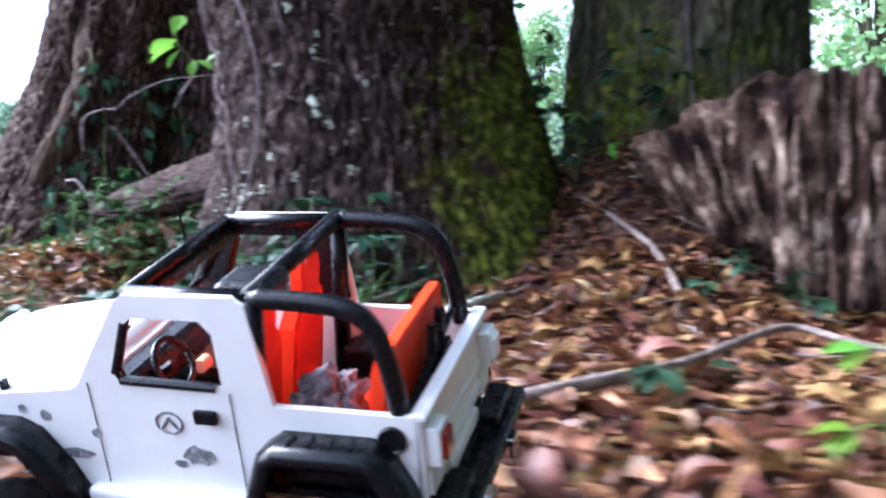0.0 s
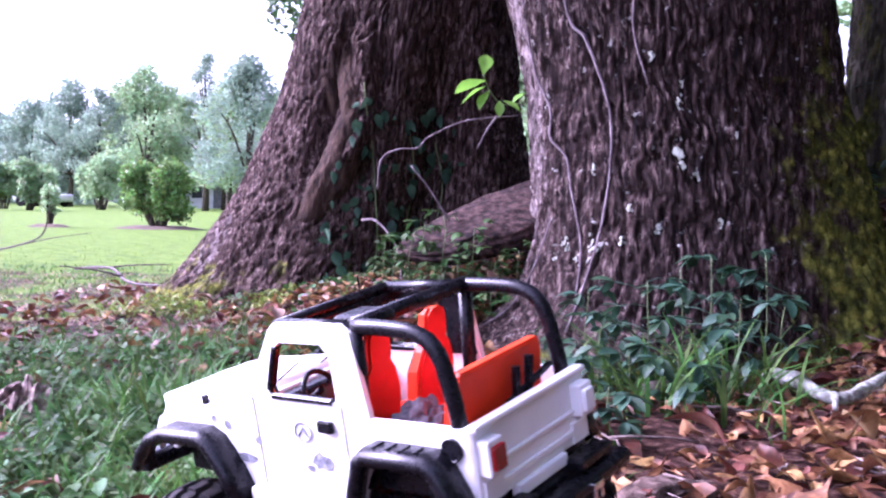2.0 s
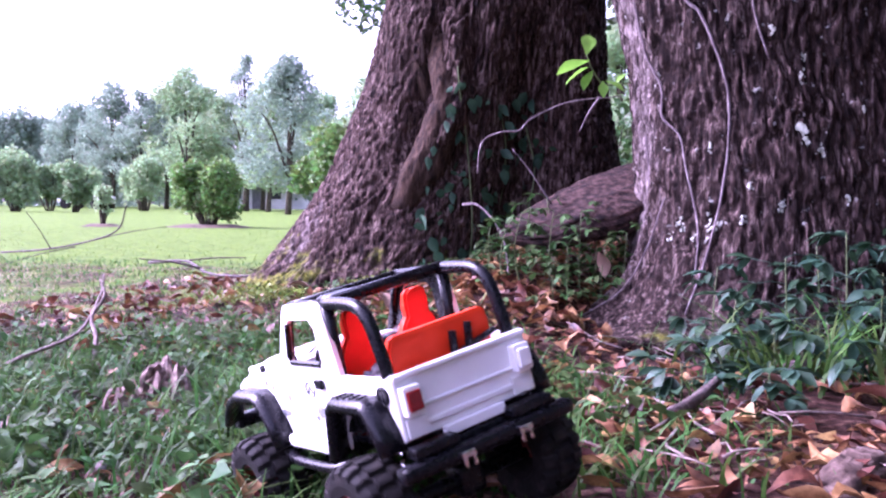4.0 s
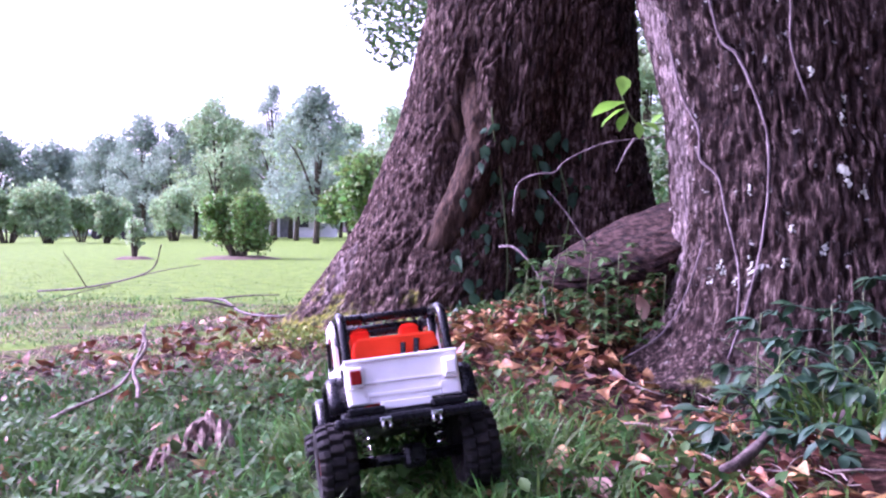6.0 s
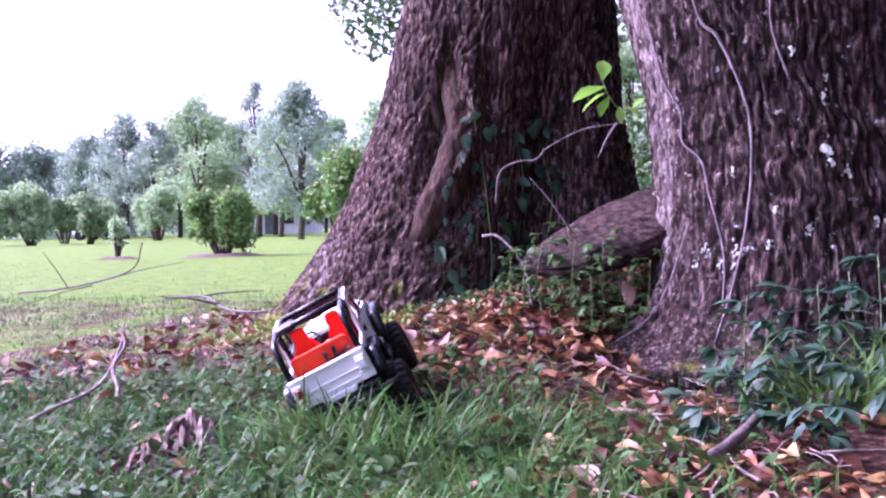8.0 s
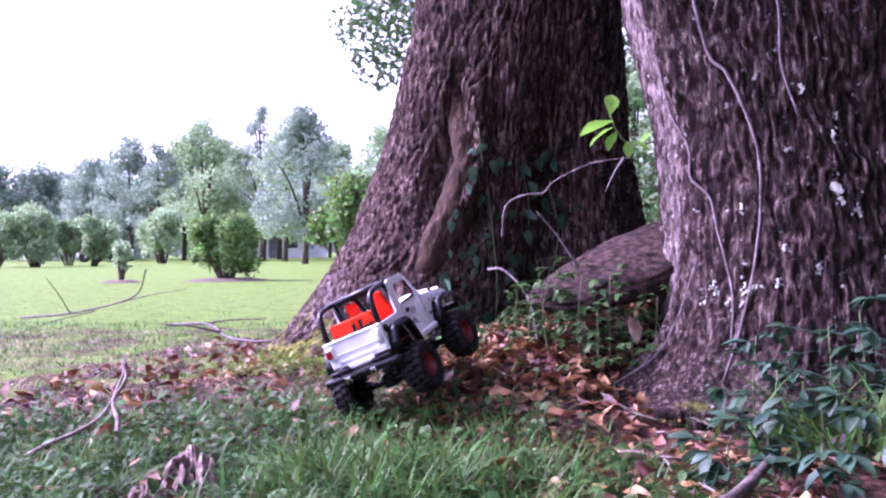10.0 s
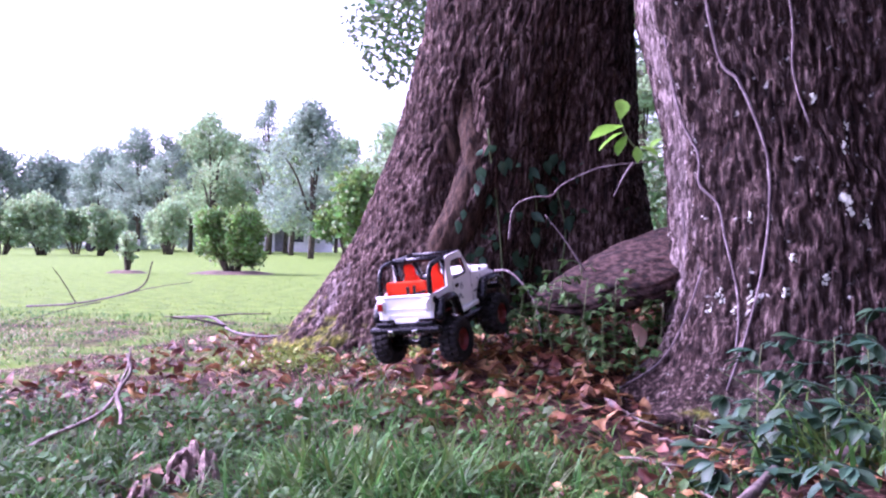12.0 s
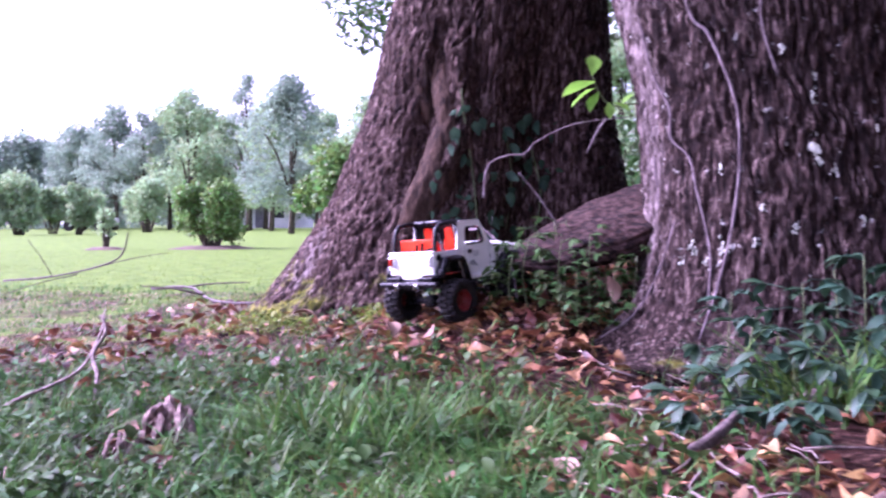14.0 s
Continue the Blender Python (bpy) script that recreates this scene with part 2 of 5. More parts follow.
def leaf_shape(length, width, curl=0.2, fold=0.25, segs=4, wide_at=0.45):
    """A bent, folded leaf along +y with its stalk at the origin."""
    v, f = [], []
    for i in range(segs + 1):
        s = i / segs
        w = width * 0.5 * math.sin(math.pi * min(1, max(0.03, s ** (math.log(0.5) / math.log(wide_at))))) + 0.0004
        z = curl * length * (s - s * s * 1.4)
        y = length * s
        v += [(-w, y, z + fold * w), (0, y, z), (w, y, z + fold * w)]
    for i in range(segs):
        a = 3 * i
        f += [(a, a + 1, a + 4, a + 3), (a + 1, a + 2, a + 5, a + 4)]
    return np.array(v), f


def tube(soup, pts, radii, sides=8, wobble=0.0, rng=None):
    """A round, tapering, capped tube along pts."""
    P = [Vector(p) for p in pts]
    rings, ref = [], Vector((0.3, 0.5, 0.81)).normalized()
    for i, p in enumerate(P):
        d = (P[min(i + 1, len(P) - 1)] - P[max(i - 1, 0)]).normalized()
        a = d.cross(ref)
        if a.length < 0.05:
            a = d.cross(Vector((1, 0, 0)))
        a.normalize()
        b = d.cross(a)
        r = radii[i] if isinstance(radii, (list, tuple, np.ndarray)) else radii
        ring = []
        for j in range(sides):
            t = 2 * math.pi * j / sides
            rr = r * (1 + (wobble * noise.noise(p * 23 + Vector((j * 0.7, 0, 0))) if wobble else 0))
            ring.append(p + a * math.cos(t) * rr + b * math.sin(t) * rr)
        rings += ring
    n = len(P)
    f = [(i * sides + j, i * sides + (j + 1) % sides, (i + 1) * sides + (j + 1) % sides, (i + 1) * sides + j) for i in range(n - 1) for j in range(sides)]
    f += [tuple(range(sides))[::-1], tuple((n - 1) * sides + j for j in range(sides))]
    soup.add([tuple(v) for v in rings], f)


def smooth_path(pts, steps=6):
    """A Catmull-Rom curve through pts."""
    P = [Vector(p) for p in pts]
    P = [2 * P[0] - P[1], *P, 2 * P[-1] - P[-2]]
    out = []
    for i in range(1, len(P) - 2):
        for s in range(steps):
            t = s / steps
            out.append(0.5 * (2 * P[i] + (P[i + 1] - P[i - 1]) * t + (2 * P[i - 1] - 5 * P[i] + 4 * P[i + 1] - P[i + 2]) * t * t
                              + (3 * P[i] - P[i - 1] - 3 * P[i + 1] + P[i + 2]) * t ** 3))
    return out + [P[-2]]


def box(bm, x0, x1, y0, y1, z0, z1, bevel=0.0):
    r = bmesh.ops.create_cube(bm, matrix=Matrix.Translation(((x0 + x1) / 2, (y0 + y1) / 2, (z0 + z1) / 2)) @ Matrix.Diagonal((x1 - x0, y1 - y0, z1 - z0, 1)))
    if bevel:
        edges = list({e for v in r["verts"] for e in v.link_edges})
        bmesh.ops.bevel(bm, geom=edges, offset=bevel, segments=2, affect="EDGES", profile=0.5)
    return bm


def boxed(*args, bevel=0.0):
    return box(bmesh.new(), *args, bevel=bevel)


# ---- ground ----
def hump(x, y, cx, cy, wx, wy):
    return np.exp(-(((x - cx) / wx) ** 2 + ((y - cy) / wy) ** 2))


def ground_z(x, y):
    x, y = np.asarray(x, float), np.asarray(y, float)
    z = 0.28 * hump(x, y, -1.1, 3.5, 0.75, 0.75) + 0.09 * hump(x, y, -1.75, 2.95, 0.6, 0.65) + 0.46 * hump(x, y, 0.15, 3.7, 0.75, 0.72)
    z = z + 0.05 * hump(x, y, -2.4, 3.7, 0.8, 0.7) - 0.05 * hump(x, y, -1.95, 1.75, 0.35, 0.35) + 0.03 * hump(x, y, -0.9, 0.95, 0.6, 0.35)
    z = z - 0.14 * hump(x, y, -1.24, 2.82, 0.26, 0.36) - 0.05 * hump(x, y, -0.95, 2.35, 0.35, 0.3) + 0.27 * hump(x, y, 0.10, 3.0, 0.33, 0.55)
    near = np.exp(-((x + 1) ** 2 + (y - 2.5) ** 2) / 14)
    z = z + near * (0.012 * np.sin(5.1 * x + 1.3 * y) * np.cos(4.3 * y - 0.7 * x) + 0.006 * np.sin(13 * x + 2) * np.sin(11 * y + 1))
    return z


def gz(x, y):
    return float(ground_z(x, y))


def turf_at(x, y):
    """1 on the lawn, 0 on bare leafy soil."""
    far = 1 / (1 + np.exp(-(y - 4.9 - 0.25 * np.sin(1.3 * x)) / 0.22))
    left = 1 / (1 + np.exp((x + 2.7) / 0.35))
    far = far * (1 / (1 + np.exp((x + 1.8) / 0.4)) + (y > 7))
    near = 0.15 / (1 + np.exp((x + 1.45 + 0.25 * np.sin(3 * y)) / 0.15)) / (1 + np.exp((y - 2.2) / 0.15))
    return np.clip(np.maximum(far, np.maximum(near, 0.6 * left / (1 + np.exp(np.minimum(40, (2.4 + 2.2 * np.minimum(0, x + 3.2) - y) / 0.15))))), 0, 1)


def build_ground():
    def axis(lo, hi, a, b, step):
        core = np.arange(a, b + 1e-6, step)
        grow = np.cumsum(step * 1.16 ** np.arange(1, 70))
        return np.concatenate([(a - grow[a - grow > lo])[::-1], core, b + grow[b + grow < hi]])

    xs, ys = axis(-400, 400, -3.6, 1.4, 0.025), axis(-60, 600, 0.4, 4.6, 0.025)
    X, Y = np.meshgrid(xs, ys)
    Z = ground_z(X, Y)
    core = (np.abs(X + 1.1) < 3) & (np.abs(Y - 2.4) < 3)
    it = np.nditer(Z, flags=["multi_index"], op_flags=["readwrite"])
    for z in it:
        i = it.multi_index
        if core[i]:
            p = Vector((X[i], Y[i], 0.0))
            z[...] += 0.010 * noise.noise(p * 9) + 0.006 * noise.noise(p * 26)
    nx, ny = len(xs), len(ys)
    verts = np.stack([X.ravel(), Y.ravel(), Z.ravel()], 1)
    idx = np.arange(nx * ny).reshape(ny, nx)
    faces = np.stack([idx[:-1, :-1], idx[:-1, 1:], idx[1:, 1:], idx[1:, :-1]], -1).reshape(-1, 4)
    me = bpy.data.meshes.new("ground")
    me.from_pydata(verts.tolist(), [], faces.tolist())
    me.polygons.foreach_set("use_smooth", [True] * len(me.polygons))
    me.attributes.new("turf", "FLOAT", "POINT").data.foreach_set("value", turf_at(X, Y).ravel().astype(np.float32))
    tagged(part("ground", me, SOIL), "brown leafy soil running out into a green lawn", "ground", kind="structure")


build_ground()


# ---- trunks ----
def trunk_axis(kind, z):
    """Centre and radius of a trunk at a height."""
    if kind == "front":
        return np.interp(z, [0, .47, .8, 1.0, 1.2, 2, 4], [-.70, -.738, -.798, -.834, -.88, -.945, -.96]), 3.10, np.interp(z, [0, .2, .47, .8, 1.0, 1.2, 2, 4], [.60, .572, .534, .488, .492, .505, .485, .46])
    if kind == "back":
        return (np.interp(z, [0, .12, .52, 1.36, 2.5, 4], [-2.1, -2.08, -1.976, -1.873, -1.8, -1.78]), 3.87,
                np.interp(z, [0, .12, .52, .88, 1.36, 2.5, 4], [.78, .74, .60, .5, .425, .40, .4]))
    return 0.26, 3.62, np.interp(z, [0, .4, 1.2, 4], [.52, .45, .40, .38])


def wrap(a):
    return (a + math.pi) % (2 * math.pi) - math.pi


def trunk_swell(kind, t, z):
    def lobe(at, wide):
        return math.exp(-(math.degrees(wrap(t - radians(at))) / wide) ** 2)

    if kind == "front":
        foot = math.exp(-max(0, z - 0.03) / 0.10)
        return (0.30 * lobe(-154, 13) + 0.20 * lobe(-133, 9) + 0.22 * lobe(-114, 10) + 0.10 * lobe(-95, 18) + 0.16 * lobe(-35, 22)) * foot + 0.025 * lobe(-146, 10) - 0.03 * lobe(-162, 7)
    if kind == "back":
        knot = 0.085 * lobe(-96 - 9 * math.sin(6 * z), 4.5) * math.exp(-((z - 0.78) / 0.26) ** 4)
        groove = -0.06 * lobe(-106, 4) * math.exp(-((z - 0.85) / 0.3) ** 4) - 0.05 * lobe(-86, 4) * math.exp(-((z - 0.8) / 0.3) ** 4)
        hollow = -0.22 * lobe(-54, 20) / (1 + math.exp((z - 0.95) / 0.15))
        foot = (0.16 * lobe(-150, 15) + 0.10 * lobe(-98, 12) + 0.08 * lobe(-122, 10)) * math.exp(-max(0, z) / 0.12)
        return knot + groove + hollow + foot + 0.03 * lobe(-120, 8) * math.exp(-z / 0.8)
    return 0.12 * lobe(-100, 25) * math.exp(-max(0, z) / 0.2)


def moss_on(kind, t, z):
    d = math.degrees(t)
    if kind == "front":
        side = 1 / (1 + math.exp(-(d + 66) / 9)) / (1 + math.exp((d - 10) / 9))
        return 0.64 * side / (1 + math.exp((z - 0.72 - 0.004 * (d + 60)) / 0.13)) + 0.18 * side + (0.3 * math.exp(-max(0, z - 0.04) / 0.07) if d > -135 else 0)
    if kind == "back":
        return 0.44 * math.exp(-(max(0, z - 0.14) / 0.13) ** 2) * (1 if d < -80 else 0.5) + 0.15 * math.exp(-((d + 140) / 14) ** 2)
    return 0.5 * math.exp(-(max(0, z - 0.25) / 0.6) ** 2) + 0.24


def weathered_lit_on(kind, t, z):
    """Pale weathered bark on the front oak's lawn flank; painted light on the back oak's foot."""
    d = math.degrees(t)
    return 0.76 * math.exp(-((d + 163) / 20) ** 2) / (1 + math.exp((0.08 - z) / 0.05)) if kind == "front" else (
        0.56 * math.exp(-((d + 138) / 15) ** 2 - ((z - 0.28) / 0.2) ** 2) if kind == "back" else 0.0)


def bark_point(kind, t, z, amp=1.0):
    cx, cy, r = trunk_axis(kind, z)
    c, s = math.cos(t), math.sin(t)
    p = Vector((c * r, s * r, z))
    q = Vector((p.x * 34, p.y * 34, z * 5.2)) + Vector((noise.noise(p * 9), noise.noise(p * 9 + Vector((9, 0, 0))), 0)) * 0.7
    plates = min(1.0, abs(noise.noise(q)) * 3.4)
    fine = min(1.0, abs(noise.noise(Vector((q.x * 2.6, q.y * 2.6, q.z * 3.6)))) * 3.2)
    big = noise.noise(Vector((p.x * 4.2, p.y * 4.2, z * 1.6 + 5)))
    r = r + trunk_swell(kind, t, z) + amp * (0.018 * plates + 0.012 * fine + 0.022 * big - 0.014)
    return cx + c * r, cy + s * r, z


def build_trunk(kind, name, material, around, zs, parent, amp=1.0):
    n = around
    # more columns on the side that is seen
    ts = [-math.pi / 2 + math.pi * (2 * u - 1) * (0.55 + 0.45 * abs(2 * u - 1)) for u in [(i + 0.5) / n for i in range(n)]]
    verts, moss, pale = [], [], []
    for z in zs:
        for t in ts:
            verts.append(bark_point(kind, t, z, amp))
            moss.append(moss_on(kind, wrap(t), z))
            pale.append(weathered_lit_on(kind, wrap(t), z))
    faces = [(i * n + j, i * n + (j + 1) % n, (i + 1) * n + (j + 1) % n, (i + 1) * n + j) for i in range(len(zs) - 1) for j in range(n)]
    faces.append(tuple((len(zs) - 1) * n + j for j in range(n)))
    me = bpy.data.meshes.new(name)
    me.from_pydata(verts, [], faces)
    me.polygons.foreach_set("use_smooth", [True] * len(me.polygons))
    me.attributes.new("moss", "FLOAT", "POINT").data.foreach_set("value", moss)
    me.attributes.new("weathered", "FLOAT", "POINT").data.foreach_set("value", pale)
    return part(name, me, material, parent)


def levels(top, step):
    return [*np.arange(-0.15, top, step), *np.linspace(top, 3.9, 26)]


def crown_soup(clumps, per, size, seed, spread=0.8):
    """Clumps of bent leaf cards round the given centres (x, y, z, radius)."""
    rng = np.random.default_rng(seed)
    s = Soup()
    for x, y, z, r in clumps:
        for _ in range(max(6, int(per * r * r))):
            d = rng.normal(size=3)
            d /= np.linalg.norm(d) + 1e-9
            p = np.array((x, y, z)) + d * r * (0.35 + 0.75 * rng.random() ** 0.6) * np.array((1, 1, spread))
            L = size * (0.6 + 0.8 * rng.random())
            v, f = leaf_shape(L, L * 0.62, 0.3, 0.3, 2)
            s.add(v @ rot3(*(rng.random(3) * 6.28)).T + p, f)
    return s


def limb_soup(base, tips, r0):
    s = Soup()
    for i, tip in enumerate(tips):
        b, t = Vector(base), Vector(tip)
        mid = b.lerp(t, 0.5) + Vector((0.1 * math.sin(i * 2.1), 0.1 * math.cos(i * 1.7), 0.12 * (t - b).length))
        path = smooth_path([b, mid, t], 5)
        tube(s, path, [r0 * (1 - 0.8 * k / (len(path) - 1)) for k in range(len(path))], 8)
    return s


def on_bark(kind, deg, z, out=0.0):
    x, y, z = bark_point(kind, radians(deg), z)
    c, s = math.cos(radians(deg)), math.sin(radians(deg))
    return Vector((x + c * out, y + s * out, z))


def lumpy(path, radii, sides, flat=1.0, rough=0.12, freq=9.0, streak=0.0):
    """A noisy root or log along a path; flat squeezes it in height."""
    P = smooth_path(path, 10)
    R = np.interp(np.linspace(0, 1, len(P)), np.linspace(0, 1, len(radii)), radii)
    s, rings = Soup(), []
    for i, p in enumerate(P):
        d = (P[min(i + 1, len(P) - 1)] - P[max(i - 1, 0)]).normalized()
        a = d.cross(Vector((0, 0, 1))).normalized()
        b = a.cross(d)
        for j in range(sides):
            t = 2 * math.pi * j / sides
            q = p + a * math.cos(t) * R[i] + b * math.sin(t) * R[i] * flat
            k = 1 + rough * noise.noise(q * freq) + rough * 0.5 * noise.noise(q * freq * 3) + streak * noise.noise(Vector((j * 0.9, i * 0.05, 3)))
            rings.append(tuple(p + (q - p) * k))
    n = len(P)
    s.add(rings, [(i * sides + j, i * sides + (j + 1) % sides, (i + 1) * sides + (j + 1) % sides, (i + 1) * sides + j) for i in range(n - 1) for j in range(sides)]
          + [tuple(range(sides))[::-1], tuple((n - 1) * sides + j for j in range(sides))])
    return s


def big_oaks():
    spec = [("front", "oak_tree", BARK, 400, levels(1.35, 0.0085), "huge oak trunk with furrowed bark, lichen and green moss", (-0.95, 3.1)),
            ("back", "oak_tree", BARK_DARK, 380, levels(1.6, 0.009), "huge dark oak trunk flaring out at its mossy foot", (-1.78, 3.87)),
            ("far", "oak_tree", BARK_FAR, 260, levels(1.8, 0.014), "broad mossy tree trunk standing in deep shade", (0.20, 3.62))]
    for k, (kind, name, material, around, zs, label, (cx, cy)) in enumerate(spec):
        tree = thing(name, (trunk_axis(kind, 0)[0], cy, 0), label, "tree", "old oaks")
        build_trunk(kind, "trunk", material, around, zs, tree)
        if kind == "back":
            for strand, rr in (([(-113, 1.12), (-109, 1.02), (-100, .90), (-95, .78), (-95, .64), (-98, .5), (-100, .36)], [.026, .044, .054, .058, .075, .078, .05]), ([(-113, 1.04), (-115, .95), (-110, .86), (-104, .78)], [.03, .04, .042, .03])):
                part("healed_ridge", lumpy([on_bark(kind, d, z, -0.042) for d, z in strand], rr, 40, 1.0, 0.18, 13, 0.10), RIDGE, tree, "smooth tan healed ridge of bark", smooth=True)
        rng = np.random.default_rng(40 + k)
        reach = (3.0, 2.2, 2.5)[k]
        tips = [(cx + 0.9 + reach * u * math.cos(a) + rng.normal() * 0.3, cy - 0.4 + reach * u * math.sin(a), 4.3 + rng.random() * 1.8) for u in (1.0, 0.55) for a in np.arange(0, 6.28, 0.62)]
        for tip in tips:
            part("limb", limb_soup((cx, cy, 3.7), [tip], 0.2), material, tree, smooth=True)
        clumps = [(x + rng.normal() * 0.5, y + rng.normal() * 0.5, z + rng.normal() * 0.4, 0.9) for x, y, z in tips for _ in range(3)]
        part("crown", crown_soup(clumps, 105, 0.2, 50 + k), CROWN, tree)


big_oaks()


def vines():
    runs = [("front", [(-131, 1.5), (-128, 1.04), (-123, .94), (-119.5, .83), (-118, .715), (-120, .56), (-123, .405), (-125, .25), (-127, .1)], 0.0052),
            ("front", [(-152, 1.4), (-148, .91), (-143, .75), (-141.5, .66), (-136, .6), (-133, .5), (-130.5, .37), (-128, .29), (-127, .2)], 0.0042),
            ("front", [(-166, .62), (-163, .45), (-161, .3), (-158, .2), (-157, .08)], 0.003),
            ("front", [(-141, .42), (-143, .28), (-147, .15), (-150, .06)], 0.003),
            ("front", [(-105, 1.4), (-103, 1.1), (-106, .95), (-104, .8)], 0.004),
            ("far", [(-95, 1.5), (-92, 1.2), (-94, .9), (-90, .6)], 0.008)]
    for kind, pts, r in runs:
        s = Soup()
        path = smooth_path([on_bark(kind, d, z, 0.012) for d, z in pts], 7)
        tube(s, path, [r * (1 - 0.35 * i / len(path)) for i in range(len(path))], 7, 0.4)
        ob = part("vine", s, VINE, smooth=True)
        tagged(ob, "thin grey woody vine climbing the oak bark", "vine", "vines on the bark")


vines()


def lichen_patches():
    rng = np.random.default_rng(7)
    spots = [(-97.6, .601, .034), (-93.4, .545, .02), (-102, .883, .017), (-95.6, .75, .02), (-94, .80, .016), (-135, .341, .024), (-125, .343, .022),
             (-116, .359, .016), (-106, .397, .016), (-126, .562, .014), (-114, .451, .014), (-88, .42, .014), (-80, .66, .012), (-138, .31, .018), (-130, .3, .014)]
    for deg, z, r in spots:
        patch = thing("lichen_patch", tuple(on_bark("front", deg, z)), "crusty pale grey-green lichen on the bark", "lichen", "lichen on the oak")
        for k in range(15):
            s = Soup()
            dd, dz, rr = rng.normal() * r * 32, rng.normal() * r * 0.5, r * (0.10 + 0.22 * rng.random())
            c = on_bark("front", deg + dd * 0.8, z + dz, 0.001)
            n = Vector((math.cos(radians(deg)), math.sin(radians(deg)), 0))
            a, b = n.cross(Vector((0, 0, 1))), Vector((0, 0, 1))
            ring = [c + (a * math.cos(q) + b * math.sin(q)) * rr * (0.45 + 0.9 * rng.random()) + n * 0.001 for q in np.arange(0, 6.28, 0.6)]
            v = [tuple(p - n * 0.012) for p in ring] + [tuple(p) for p in ring] + [tuple(c + n * 0.002)]
            m = len(ring)
            s.add(v, [(i, (i + 1) % m, m + (i + 1) % m, m + i) for i in range(m)] + [(m + i, m + (i + 1) % m, 2 * m) for i in range(m)])
            part("crust", s, LICHEN, patch)


lichen_patches()


def fallen_log():
    """A flattened, overhanging log: sharp upper edge, flat weathered top, dark underside."""
    P = smooth_path([(-1.69, 2.88, .292), (-1.57, 2.95, .322), (-1.42, 3.07, .385), (-1.23, 3.2, .445), (-0.95, 3.4, .49)], 14)
    n, sides = len(P), 64
    half = np.interp(np.linspace(0, 1, n), [0, .1, .3, .6, 1], [.03, .075, .13, .17, .18])
    deep = np.interp(np.linspace(0, 1, n), [0, .1, .3, .6, 1], [.012, .024, .042, .062, .075])
    side = Vector((0.52, -0.85, 0.0))
    rings = []
    for i, p in enumerate(P):
        for j in range(sides):
            t = 2 * math.pi * j / sides
            c, k = math.cos(t), math.sin(t)
            u, w = math.copysign(abs(c) ** 0.7, c) * half[i], math.copysign(abs(k) ** 0.75, k) * deep[i]
            q = p + side * u + Vector((0, 0, w - 0.35 * u))
            grain = noise.noise(Vector((t * 5, i * 0.06, 3))) * 0.014 + noise.noise(Vector((t * 14, i * 0.16, 9))) * 0.008
            q += (q - p).normalized() * (grain + 0.012 * noise.noise(q * 17)) * min(1, 0.25 + i / 8)
            rings.append(tuple(q))
    s = Soup()
    s.add(rings, [(i * sides + j, i * sides + (j + 1) % sides, (i + 1) * sides + (j + 1) % sides, (i + 1) * sides + j) for i in range(n - 1) for j in range(sides)]
          + [tuple(range(sides))[::-1], tuple((n - 1) * sides + j for j in range(sides))])
    tagged(part("fallen_log", s, ROOT, smooth=True), "dark weathered log wedged between two oak trunks", "log")


fallen_log()
tagged(part("exposed_root", lumpy([(-1.08, 0.94, -.01), (-1.0, 1.10, .015), (-0.93, 1.26, .02), (-0.84, 1.42, .0)], [.028, .04, .044, .022], 48, 0.75, 0.42, 15, 0.2), ROOT_WOOD, smooth=True),
       "short bark-covered root lying among fallen leaves", "root")


